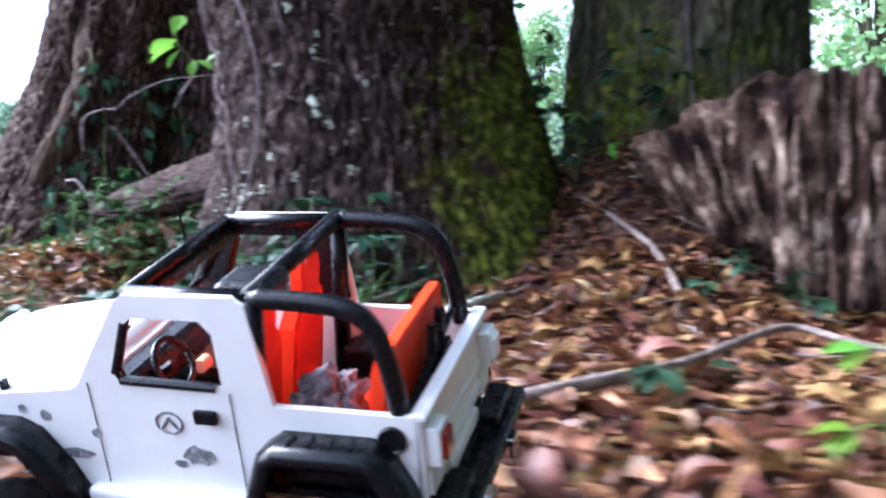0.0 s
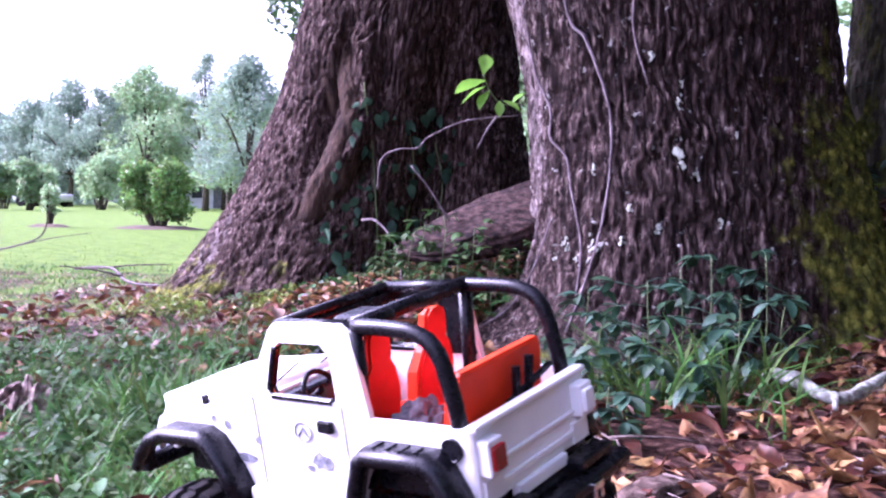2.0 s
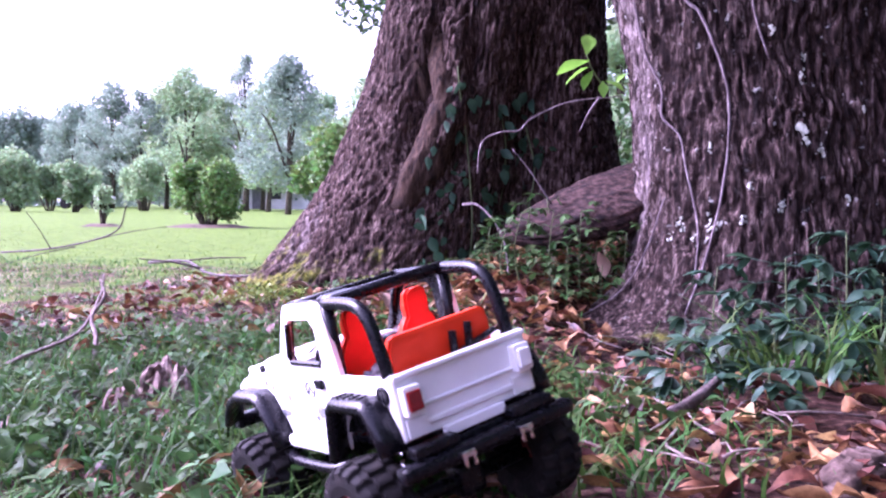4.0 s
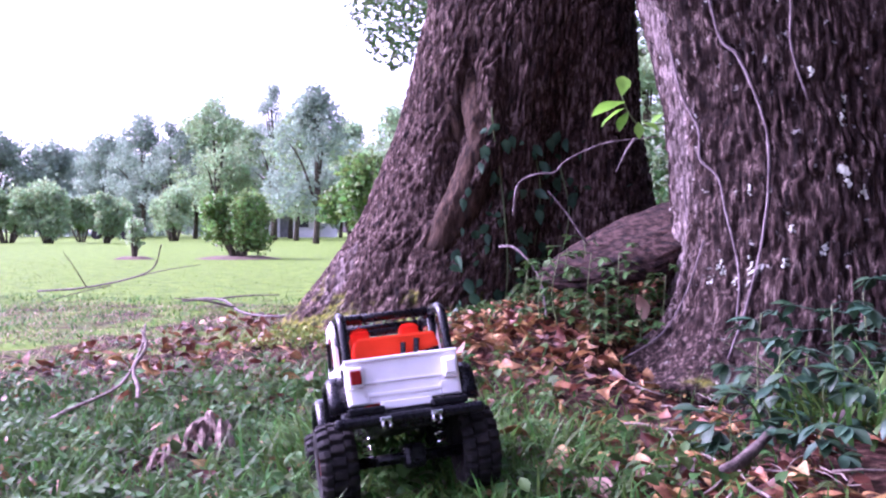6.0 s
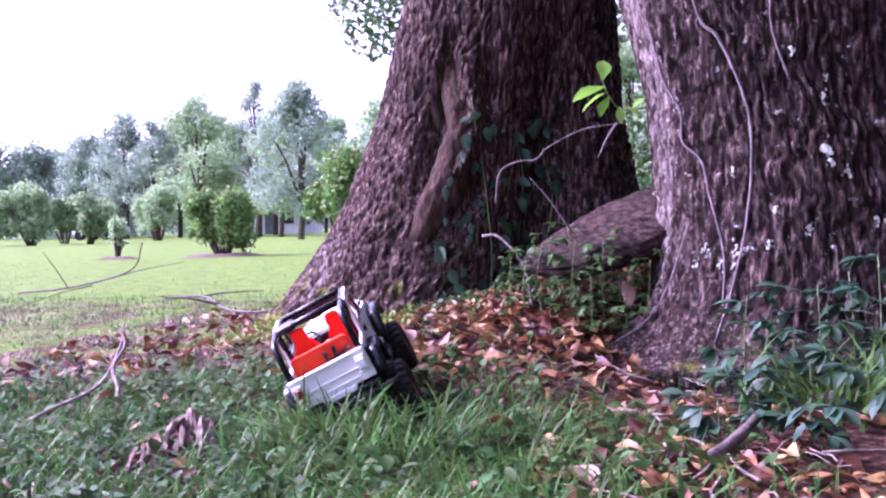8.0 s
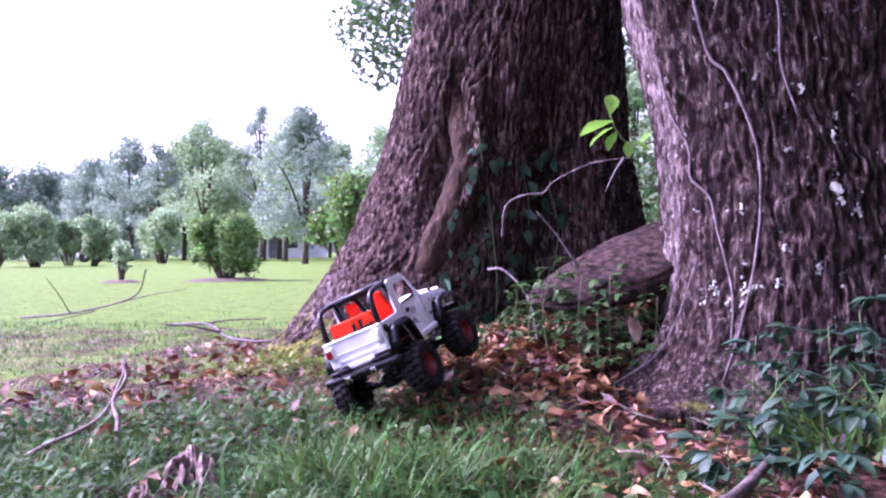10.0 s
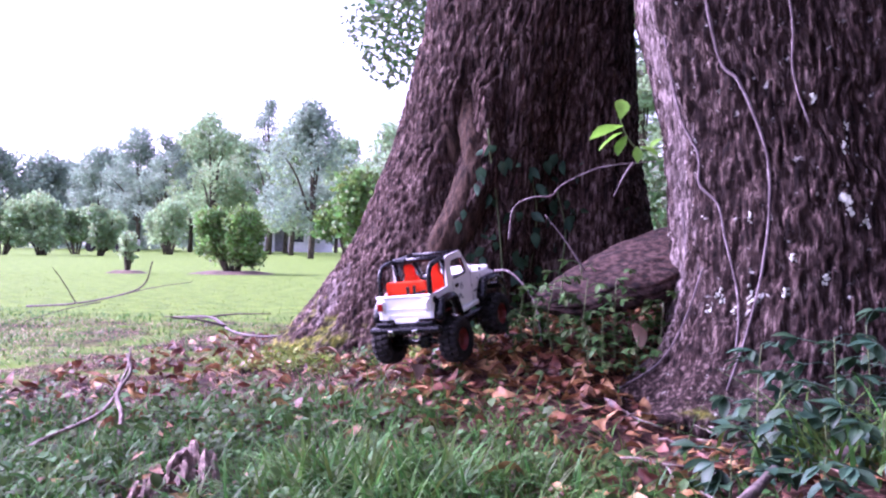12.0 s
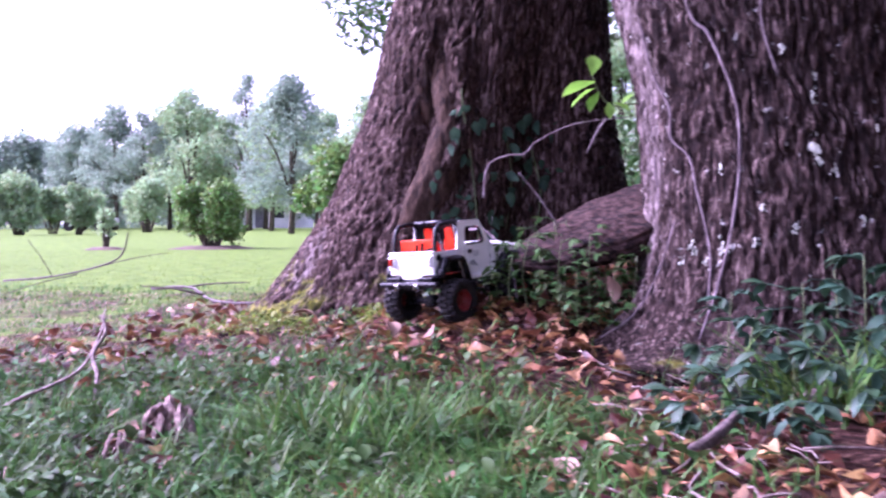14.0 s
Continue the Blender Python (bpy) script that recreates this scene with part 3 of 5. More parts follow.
def build_stump():
    cx, cy = 0.70, 2.88
    stump = thing("tree_stump", (cx, cy, gz(cx, cy)), "rotten broken tree stump with streaked brown wood", "stump")
    n, rows = 300, 60
    ts = [-math.pi / 2 + math.pi * (2 * u - 1) for u in [(i + 0.5) / n for i in range(n)]]
    verts = []

    def height(t):
        d = math.degrees(wrap(t))
        left = math.exp(-((abs(d) - 180) / 31) ** 2) if abs(d) > 60 else 0
        h = 0.675 - 0.24 * left
        return h + 0.045 * noise.noise(Vector((math.cos(t) * 7, math.sin(t) * 9, 0))) + 0.025 * noise.noise(Vector((math.cos(t) * 30, math.sin(t) * 30, 0)))

    for i in range(rows):
        for t in ts:
            z = -0.1 + (height(t) + 0.1) * i / (rows - 1)
            d = math.degrees(wrap(t))
            left = math.exp(-((abs(d) - 180) / 38) ** 2) if abs(d) > 60 else 0
            r = 0.36 + 0.20 * left * 1.7 * (z - 0.1) / 0.4 + 0.10 * math.exp(-max(0, z) / 0.1) * (0.5 + noise.noise(Vector((math.cos(t) * 2, math.sin(t) * 2, 1))))
            q = Vector((math.cos(t) * 9, math.sin(t) * 9, z * 1.2))
            r += 0.05 * noise.noise(q * 0.8) + 0.026 * (min(1, abs(noise.noise(q * 2.6)) * 3) - 0.5) + 0.008 * noise.noise(q * 7)
            r += 0.022 * noise.noise(Vector((math.cos(t) * 7, math.sin(t) * 7, z * 9))) + 0.012 * noise.noise(Vector((math.cos(t) * 19, math.sin(t) * 19, z * 17)))
            r -= 0.12 * math.exp(-((d + 146) / 7) ** 2 - ((z - 0.13) / 0.09) ** 2)
            verts.append((cx + math.cos(t) * r, cy + math.sin(t) * r, z))
    for t in ts:
        verts.append((cx + math.cos(t) * 0.24, cy + math.sin(t) * 0.24, height(t) - 0.05 + 0.04 * noise.noise(Vector((math.cos(t) * 14, math.sin(t) * 14, 4)))))
    for t in ts:
        verts.append((cx + math.cos(t) * 0.08, cy + math.sin(t) * 0.08, 0.42))
    faces = [(i * n + j, i * n + (j + 1) % n, (i + 1) * n + (j + 1) % n, (i + 1) * n + j) for i in range(rows + 1) for j in range(n)]
    faces.append(tuple((rows + 1) * n + j for j in range(n)))
    me = bpy.data.meshes.new("wood")
    me.from_pydata(verts, [], faces)
    me.polygons.foreach_set("use_smooth", [True] * len(me.polygons))
    part("wood", me, ROT, stump)
    rng = np.random.default_rng(3)
    for k in range(34):
        d = rng.uniform(-182, -60)
        t = radians(d)
        h = height(t)
        hi = h * rng.uniform(0.62, 1.04)
        lo = hi - rng.uniform(0.12, 0.36)
        pts = []
        for z in np.linspace(lo, hi, 5):
            row = min(rows - 1, max(0, int((z + 0.1) / (h + 0.1) * (rows - 1))))
            col = min(range(n), key=lambda j: abs(wrap(ts[j] - t - 0.02 * math.sin(9 * z + k))))
            v = Vector(verts[row * n + col])
            pts.append(v + Vector((math.cos(t), math.sin(t), 0)) * 0.004 + Vector((0, 0, max(0, z - h))))
        s = Soup()
        wide = rng.uniform(0.006, 0.016)
        tube(s, smooth_path(pts, 4), [wide * q for q in np.interp(np.linspace(0, 1, 17), [0, .2, .7, 1], [.15, .8, 1.0, .25])], 7, 0.8)
        part("splinter", s, SPLINTER if k % 3 else ROT, stump, smooth=True)


build_stump()


# ---- sticks and wood on the ground ----
def stick(name, pts, r, material, label, category="stick", side=(), wobble=0.3):
    s = Soup()
    path = smooth_path(pts, 6)
    tube(s, path, [r * (1 - 0.5 * i / len(path)) for i in range(len(path))], 8, wobble)
    ob = part(name, s, material, smooth=True)
    tagged(ob, label, category)
    for a, b, rr in side:
        t = Soup()
        tube(t, smooth_path([a, Vector(a).lerp(Vector(b), 0.5) + Vector((0, 0, 0.01)), b], 4), [rr * (1 - 0.07 * i) for i in range(9)], 6, wobble)
        part("twig", t, material, ob, smooth=True)
    return ob


def lying(pts, up=0.01):
    return [(x, y, gz(x, y) + up + h) for x, y, h in pts]


stick("fallen_branch", lying([(-0.16, 1.28, .03), (-0.02, 1.40, .045), (0.12, 1.58, .05), (0.34, 1.98, .06), (0.46, 1.93, .05), (0.62, 1.86, .03)]), 0.012, DRY_WOOD,
      "long thin bare branch lying over dead leaves", "branch")
stick("lichened_stick", lying([(-0.62, 2.27, .05), (-0.58, 2.20, .05), (-0.51, 2.08, .035), (-0.42, 2.16, .05), (-0.27, 2.37, .06)]), 0.021, LICHEN_STICK,
      "crooked stick crusted with pale green lichen", "stick", [((-0.51, 2.08, .045), (-0.53, 1.98, .035), 0.012)], 0.6)
stick("dark_branch", lying([(-0.92, 2.08, .03), (-0.73, 2.24, .04), (-0.55, 2.45, .05), (-0.32, 2.73, .05), (-0.2, 2.8, .03)]), 0.019, DARK_STICK,
      "dark wet branch lying at the oak's foot", "branch")
stick("dark_branch", lying([(-1.24, 1.44, .0), (-1.16, 1.60, .02), (-1.08, 1.78, .05)]), 0.016, DARK_STICK, "short dark stick propped in the leaves", "stick")
stick("curved_twig", lying([(-1.78, 1.24, 0), (-1.70, 1.33, .015), (-1.62, 1.43, .02), (-1.52, 1.45, .015), (-1.44, 1.40, 0)]), 0.0055, DRY_WOOD,
      "pale curved twig lying in the grass", "twig")
stick("leaning_twig", [(-2.50, 1.86, gz(-2.5, 1.86)), (-2.53, 1.92, .06), (-2.58, 1.98, .10), (-2.57, 2.02, .15), (-2.60, 2.05, .19)], 0.0065, DRY_WOOD,
      "crooked bare twig standing in the grass", "twig")
stick("leaning_twig", [(-2.62, 1.58, 0), (-2.62, 1.75, .03), (-2.58, 1.92, .07), (-2.60, 2.05, .15), (-2.62, 2.1, .2)], 0.0055, DRY_WOOD, "long bare grey twig bent in the grass", "twig")
stick("fallen_branch", lying([(-5.3, 5.2, .05), (-4.9, 5.05, .08), (-4.5, 4.9, .14), (-4.2, 4.75, .22), (-4.05, 4.6, .36)]), 0.007, DARK_STICK,
      "dead forked branch lying on the lawn", "branch",
      [((-4.8, 5.0, .1), (-4.75, 4.7, .33), 0.0035), ((-4.45, 4.88, .16), (-4.0, 4.95, .25), 0.0035), ((-4.6, 4.95, .12), (-4.85, 4.6, .02), 0.004)])
stick("fallen_branch", lying([(-4.2, 5.1, .02), (-3.8, 4.8, .05), (-3.4, 4.25, .03), (-3.05, 3.85, .02), (-2.8, 3.72, .04)]), 0.009, DARK_STICK,
      "dark dead branch lying on bare soil", "branch", [((-3.5, 4.4, .05), (-3.8, 4.3, .1), 0.007), ((-3.9, 4.86, .05), (-3.5, 4.95, .08), 0.006)])
stick("arched_twig", [(-1.80, 3.02, .50), (-1.78, 2.99, .60), (-1.72, 3.0, .635), (-1.66, 3.0, .64), (-1.62, 3.01, .68), (-1.50, 3.03, .735), (-1.33, 3.05, .755)], 0.0042, VINE,
      "bare arching twig between the two trunks", "twig", [((-1.40, 3.04, .75), (-1.46, 3.01, .64), 0.005), ((-1.55, 3.02, .40), (-1.68, 3.0, .58), 0.004)])
stick("bent_stem", [(-1.84, 2.98, .395), (-1.78, 2.95, .39), (-1.70, 2.90, .31), (-1.665, 2.82, .22), (-1.655, 2.80, .12)], 0.0045, VINE, "dead bent stem beside the root", "stem")
stick("thin_stick", [(0.17, 2.36, gz(0.17, 2.36) + .02), (0.10, 2.55, .22), (-0.06, 2.85, .33), (-0.12, 2.98, .36)], 0.009, DRY_WOOD, "pale dead stick leaning up the leafy bank", "stick")


def wood_chunk(x, y, length, wide, turn, rise, seed, label):
    """A torn slab of rotten wood: many long splinters lying side by side."""
    rng = np.random.default_rng(seed)
    z = gz(x, y)
    ob = thing("wood_chunk", (x, y, z), label, "wood")
    dx, dy = math.cos(turn), math.sin(turn)
    for k in range(26):
        off = wide * (rng.random() - 0.5)
        mid = length * rng.normal() * 0.12
        half = length * rng.uniform(0.12, 0.36)
        up = wide * 0.8 * (1 - (2 * off / wide) ** 2) * rng.uniform(0.3, 1.0)
        skew = rng.normal() * 0.12
        pts = []
        for u in (-1, -0.4, 0.3, 1):
            d = mid + half * u
            side = off + skew * half * u
            px, py = x + dx * d - dy * side, y + dy * d + dx * side
            pts.append((px, py, gz(px, py) + 0.003 + up * (1 - 0.5 * u * u) + rise * max(0, u) * rng.uniform(0.2, 0.8)))
        s = Soup()
        thick = wide * rng.uniform(0.035, 0.085)
        tube(s, smooth_path(pts, 4), [thick * q for q in np.interp(np.linspace(0, 1, 13), [0, .2, .7, 1], [.3, 1.1, 1.0, .2])], 6, 0.8)
        part("splinter", s, SPLINTER, ob)


wood_chunk(-2.20, 1.66, 0.22, 0.11, 2.0, 0.05, 1, "splintered greyish rotten wood chunk in the grass")
wood_chunk(-2.19, 1.47, 0.17, 0.07, 1.9, 0.03, 2, "small splintered rotten wood piece in the grass")
wood_chunk(-3.05, 2.3, 0.10, 0.04, 0.6, 0.01, 3, "weathered wood fragment lying in weeds")


# ---- dead leaves ----
def litter_density(x, y):
    bank = 0.9 * math.exp(-(((x + 1.5) / 0.52) ** 2 + ((y - 2.75) / 0.42) ** 2)) + (0.55 + 0.6 * noise.noise(Vector((x * 5, y * 5, 7)))) / (1 + math.exp(-(x + 0.72) / 0.1)) * (1 if y < 3.9 else 0.2)
    mid = 0.55 * math.exp(-(((x + 1.1) / 0.3) ** 2 + ((y - 1.7) / 0.5) ** 2)) + 0.07 * math.exp(-(((x + 2.9) / 0.8) ** 2 + ((y - 3.4) / 0.6) ** 2))
    return min(1, bank + mid + 0.06 + (0.03 if x < -1.4 and y < 3.2 else 0))


def free_of_trunks(x, y, gap=0.0):
    for kind in ("front", "back", "far"):
        cx, cy, r = trunk_axis(kind, 0.15)
        if math.hypot(x - cx, y - cy) < r + gap:
            return False
    return math.hypot(x - 0.70, y - 2.88) > 0.36 + gap


def scatter_litter():
    rng = np.random.default_rng(11)
    s, count = Soup(), 0
    while count < 9800:
        x, y = rng.uniform(-3.4, 1.3), rng.uniform(0.7, 4.3)
        bare = math.exp(-(((x + 0.98) / 0.3) ** 2 + ((y - 1.85) / 0.42) ** 2))
        bare = max(bare, 1.35 * math.exp(-(((x + 1.12) / 0.25) ** 2 + ((y - 2.45) / 0.32) ** 2)))
        if rng.random() > litter_density(x, y) * (1 - 0.6 * bare) or not free_of_trunks(x, y, -0.05):
            continue
        L = rng.uniform(0.035, 0.08) * (1.2 if x > -0.6 and y < 2.6 else 1.0 - 0.3 * bare)
        if rng.random() < 0.4:
            L *= rng.uniform(0.3, 0.6)
        v, f = leaf_shape(L, L * rng.uniform(0.3, 0.62), rng.uniform(-0.5, 0.9), rng.uniform(-0.3, 1.1), 4, rng.uniform(0.36, 0.62))
        v = v - (0, L / 2, 0)
        v[:, 0] += 1.2 * rng.normal() * v[:, 1] ** 2 / L
        v[:, 2] += 0.5 * rng.normal() * v[:, 0] * v[:, 1] / L
        tilt = 0.32 if rng.random() < 0.8 else 0.9
        m = rot3(rng.normal() * tilt, rng.normal() * tilt, rng.random() * 6.28)
        s.add(v @ m.T + (x, y, gz(x, y) + 0.010 + 0.018 * rng.random()), f)
        count += 1
    tagged(part("leaf_litter", s, DEAD, smooth=True), "layer of curled brown dead oak leaves", "dead leaves", kind="stuff")


scatter_litter()


def scatter_twigs():
    rng = np.random.default_rng(13)
    s = Soup()
    for _ in range(190):
        x, y, a = rng.uniform(-1.3, 1.0), rng.uniform(1.1, 2.9), rng.random() * 6.28
        if not free_of_trunks(x, y, 0.08):
            continue
        L, bend = rng.uniform(0.05, 0.2), rng.normal() * 0.25
        pts = [(x + L * u * math.cos(a + bend * u), y + L * u * math.sin(a + bend * u)) for u in (0, .35, .7, 1)]
        tube(s, [(px, py, gz(px, py) + 0.022 + 0.012 * rng.random()) for px, py in pts], [rng.uniform(0.001, 0.0032)] * 4, 5)
    tagged(part("twig_litter", s, DRY_WOOD, smooth=True), "thin dry twigs strewn over the dead leaves", "twigs", kind="stuff")


scatter_twigs()


def single_leaf(x, y, L, material, label, tilt=(0.3, 0.2), turn=0.0, up=0.03):
    s = Soup()
    v, f = leaf_shape(L, L * 0.45, 0.5, 0.5, 8)
    v = np.concatenate([v, v - (0, 0, 0.0012)])
    n = len(v) // 2
    s.add(v, f + [tuple(i + n for i in q[::-1]) for q in f])
    ob = part("fallen_leaf", s, material, smooth=True)
    ob.matrix_basis = Matrix.Translation((x, y, gz(x, y) + up)) @ Euler((tilt[0], tilt[1], turn)).to_matrix().to_4x4()
    tagged(ob, label, "leaf", "fallen leaves")


single_leaf(-0.65, 2.12, 0.085, YELLOW, "upright tan dead leaf among the litter", (1.25, 0.1), 2.8, 0.0)
single_leaf(-1.37, 1.36, 0.10, PINKISH, "large pale pinkish dead leaf in the grass", (0.4, 0.1), 0.4, 0.0)
single_leaf(-1.42, 2.62, 0.05, PINKISH, "small pale leaf on bare dirt", (0.3, 0.2), 1.2, 0.02)
single_leaf(-2.42, 3.1, 0.09, PINKISH, "pale dead leaf lying on the soil", (0.3, 0.1), 1.7, 0.02)
single_leaf(-1.98, 2.55, 0.10, PINKISH, "pale curled dead leaf on the bank", (0.5, 0.3), 0.6, 0.03)
single_leaf(-1.36, 2.78, 0.09, PINKISH, "withered pale leaf caught in the plants", (1.3, 0.1), 2.9, 0.13)
single_leaf(-1.53, 1.66, 0.075, YELLOW, "curved yellow-brown dead leaf in the grass", (0.2, 0.5), 1.9, 0.06)
single_leaf(-0.80, 1.55, 0.11, DEAD_OBJ, "broad brown curled dead leaf", (0.5, 0.4), 1.5, 0.05)
single_leaf(-0.52, 1.72, 0.12, DEAD_OBJ, "large curled brown dead leaf on the litter", (0.7, 0.2), 2.5, 0.03)
single_leaf(-0.30, 1.62, 0.10, DEAD_OBJ, "brown dead oak leaf lying loose", (0.2, 0.5), 0.8, 0.04)
single_leaf(-0.42, 1.95, 0.09, YELLOW, "tan dead oak leaf lying loose", (0.4, 0.1), 4.0, 0.04)
single_leaf(0.05, 1.75, 0.10, DEAD_OBJ, "brown dead leaf beside a fallen branch", (0.3, 0.3), 5.0, 0.04)
single_leaf(0.22, 2.2, 0.09, YELLOW, "tan curled dead leaf on the bank", (0.5, 0.2), 2.0, 0.04)
single_leaf(-0.05, 2.3, 0.10, DEAD_OBJ, "rust-brown dead leaf on the bank", (0.6, 0.1), 1.0, 0.04)
single_leaf(-1.06, 1.60, 0.065, DEAD_OBJ, "brown dead leaf by a dark stick", (0.3, 0.3), 3.4, 0.03)
single_leaf(-0.95, 1.75, 0.10, PINKISH, "pale brown dead leaf under the plants", (0.2, 0.2), 1.2, 0.04)


# ---- grass and weeds ----
def blade(rng, x, y, h, w, lean):
    a = rng.random() * 6.28
    dx, dy = math.cos(a), math.sin(a)
    px, py = -dy, dx
    z0 = gz(x, y) - 0.008
    v = []
    for i in range(6):
        s = i / 5
        out = lean * h * s * s
        up = h * (s - 0.35 * lean * s * s)
        ww = w * (1 - s ** 1.7) * 0.5 + 0.0003
        v += [(x + dx * out - px * ww, y + dy * out - py * ww, z0 + up), (x + dx * out + px * ww, y + dy * out + py * ww, z0 + up)]
    return v, [(2 * i, 2 * i + 1, 2 * i + 3, 2 * i + 2) for i in range(5)]


def grass_chance(x, y):
    if math.hypot(x + 2.20, y - 1.62) < 0.10 or math.hypot(x + 2.19, y - 1.44) < 0.08:
        return 0.0
    left = 1 / (1 + math.exp((x + 1.5 + 0.2 * math.sin(3 * y)) / 0.12)) / (1 + math.exp((y - 2.15 - 0.25 * math.sin(2.2 * x)) / 0.13))
    return left * (0.45 + 0.55 * max(0, min(1, 0.5 + 1.6 * noise.noise(Vector((x * 2.6, y * 2.6, 1))))))


def scatter_grass():
    rng = np.random.default_rng(21)
    s, straw, n = Soup(), Soup(), 0
    while n < 15500:
        x, y = rng.uniform(-3.6, -0.95), rng.uniform(0.75, 3.1)
        if rng.random() > grass_chance(x, y):
            continue
        tall = math.exp(-(((x + 1.82) / 0.36) ** 2 + ((y - 1.64) / 0.22) ** 2))
        v, f = blade(rng, x, y, rng.uniform(0.03, 0.095) + 0.16 * tall * rng.random(), rng.uniform(0.003, 0.0075) + 0.0055 * tall, rng.uniform(0.3, 1.4))
        s.add(v, f)
        n += 1
    for _ in range(5200):
        x, y = rng.uniform(-6, -2.2), rng.uniform(3.0, 5.6)
        if turf_at(x, y) + 0.12 < rng.random() or not free_of_trunks(x, y, 0.05):
            continue
        v, f = blade(rng, x, y, rng.uniform(0.02, 0.05), rng.uniform(0.004, 0.009), rng.uniform(0.3, 1.1))
        s.add(v, f)
    lawn = Soup()
    for _ in range(26000):
        y = 4.6 + 9.0 * rng.random() ** 2.2
        x = rng.uniform(-2.4 - 0.95 * y, -1.6 - 0.1 * y)
        if turf_at(x, y) < rng.random() or not free_of_trunks(x, y, 0.05):
            continue
        lawn.add(*blade(rng, x, y, rng.uniform(0.012, 0.034), rng.uniform(0.004, 0.009), rng.uniform(0.5, 1.5)))
    tagged(part("lawn_grass", lawn, LAWN, smooth=True), "short mown bright green lawn grass", "grass", kind="stuff")
    for _ in range(42000):
        x, y = rng.uniform(-5.2, -1.9), rng.uniform(2.2, 5.1)
        if rng.random() > 0.35 + 0.5 * noise.noise(Vector((x * 2, y * 2, 4))) or not free_of_trunks(x, y, 0.03):
            continue
        v, f = blade(rng, x, y, rng.uniform(0.015, 0.04), rng.uniform(0.003, 0.006), rng.uniform(0.4, 1.6))
        (s if rng.random() < 0.36 else straw).add(v, f)
    for _ in range(520):
        x, y = rng.normal(-1.6, 0.22), rng.normal(1.17, 0.06)
        s.add(*blade(rng, x, y, rng.uniform(0.04, 0.115), rng.uniform(0.004, 0.009), rng.uniform(0.3, 1.2)))
    for _ in range(240):
        x, y = rng.normal(-0.84, 0.15), rng.normal(2.15, 0.17)
        v, f = blade(rng, x, y, rng.uniform(0.08, 0.28), rng.uniform(0.005, 0.013), rng.uniform(0.4, 1.5))
        s.add(v, f)
    tagged(part("dry_grass", straw, STRAW, smooth=True), "short dry straw-coloured grass on thin soil", "dry grass", kind="stuff")
    tagged(part("grass", s, GRASS, smooth=True), "rough green grass blades in front of the oaks", "grass", kind="stuff")


scatter_grass()


def scatter_weeds():
    rng = np.random.default_rng(31)
    s, n = Soup(), 0
    while n < 620:
        x, y = rng.uniform(-3.5, -1.0), rng.uniform(0.8, 2.9)
        if rng.random() > grass_chance(x, y) * (1 - 0.75 * math.exp(-(((x + 1.75) / 0.4) ** 2 + ((y - 1.7) / 0.3) ** 2))) + 0.05 * (x < -1.3):
            continue
        n += 1
        h, base = rng.uniform(0.025, 0.075), gz(x, y)
        for k in range(rng.integers(4, 8)):
            L = rng.uniform(0.016, 0.038)
            v, f = leaf_shape(L, L * rng.uniform(0.5, 0.8), 0.2, 0.3, 3)
            m = rot3(rng.uniform(-0.2, 0.8), rng.normal() * 0.3, rng.random() * 6.28)
            s.add(v @ m.T + (x + rng.normal() * 0.012, y + rng.normal() * 0.012, base + h * rng.uniform(0.35, 1)), f)
    for _ in range(240):
        a = rng.random()
        x, y = -2.3 + 1.0 * a + rng.normal() * 0.2, 3.05 + 0.12 * rng.normal()
        if not free_of_trunks(x, y, -0.02):
            continue
        for k in range(5):
            L = rng.uniform(0.012, 0.03)
            v, f = leaf_shape(L, L * 0.7, 0.2, 0.3, 3)
            s.add(v @ rot3(rng.uniform(-0.2, 0.9), 0, rng.random() * 6.28).T + (x + rng.normal() * 0.015, y + rng.normal() * 0.015, gz(x, y) + 0.04 * rng.random()), f)
    tagged(part("weeds", s, WEED, smooth=True), "low broad-leaved green weeds among the grass", "weeds", kind="stuff")


scatter_weeds()


def moss_clumps():
    """Small yellow-green cushions round the foot of the dark oak."""
    rng = np.random.default_rng(61)
    s = Soup()
    for _ in range(420):
        a, r = radians(rng.uniform(-148, -86)), 0.80 + 0.16 * abs(rng.normal())
        x, y = -2.1 + r * math.cos(a), 3.87 + r * math.sin(a)
        if noise.noise(Vector((x * 5, y * 5, 2))) < -0.05:
            continue
        for k in range(7):
            L = rng.uniform(0.008, 0.022)
            v, f = leaf_shape(L, L * 0.7, 0.2, 0.3, 3)
            s.add(v @ rot3(rng.uniform(-0.1, 1.1), 0, rng.random() * 6.28).T + (x + rng.normal() * 0.02, y + rng.normal() * 0.02, gz(x, y) + 0.005 + 0.03 * rng.random()), f)
    tagged(part("moss", s, MOSSY, smooth=True), "yellow-green moss and tiny plants at the oak's foot", "moss", kind="stuff")


moss_clumps()


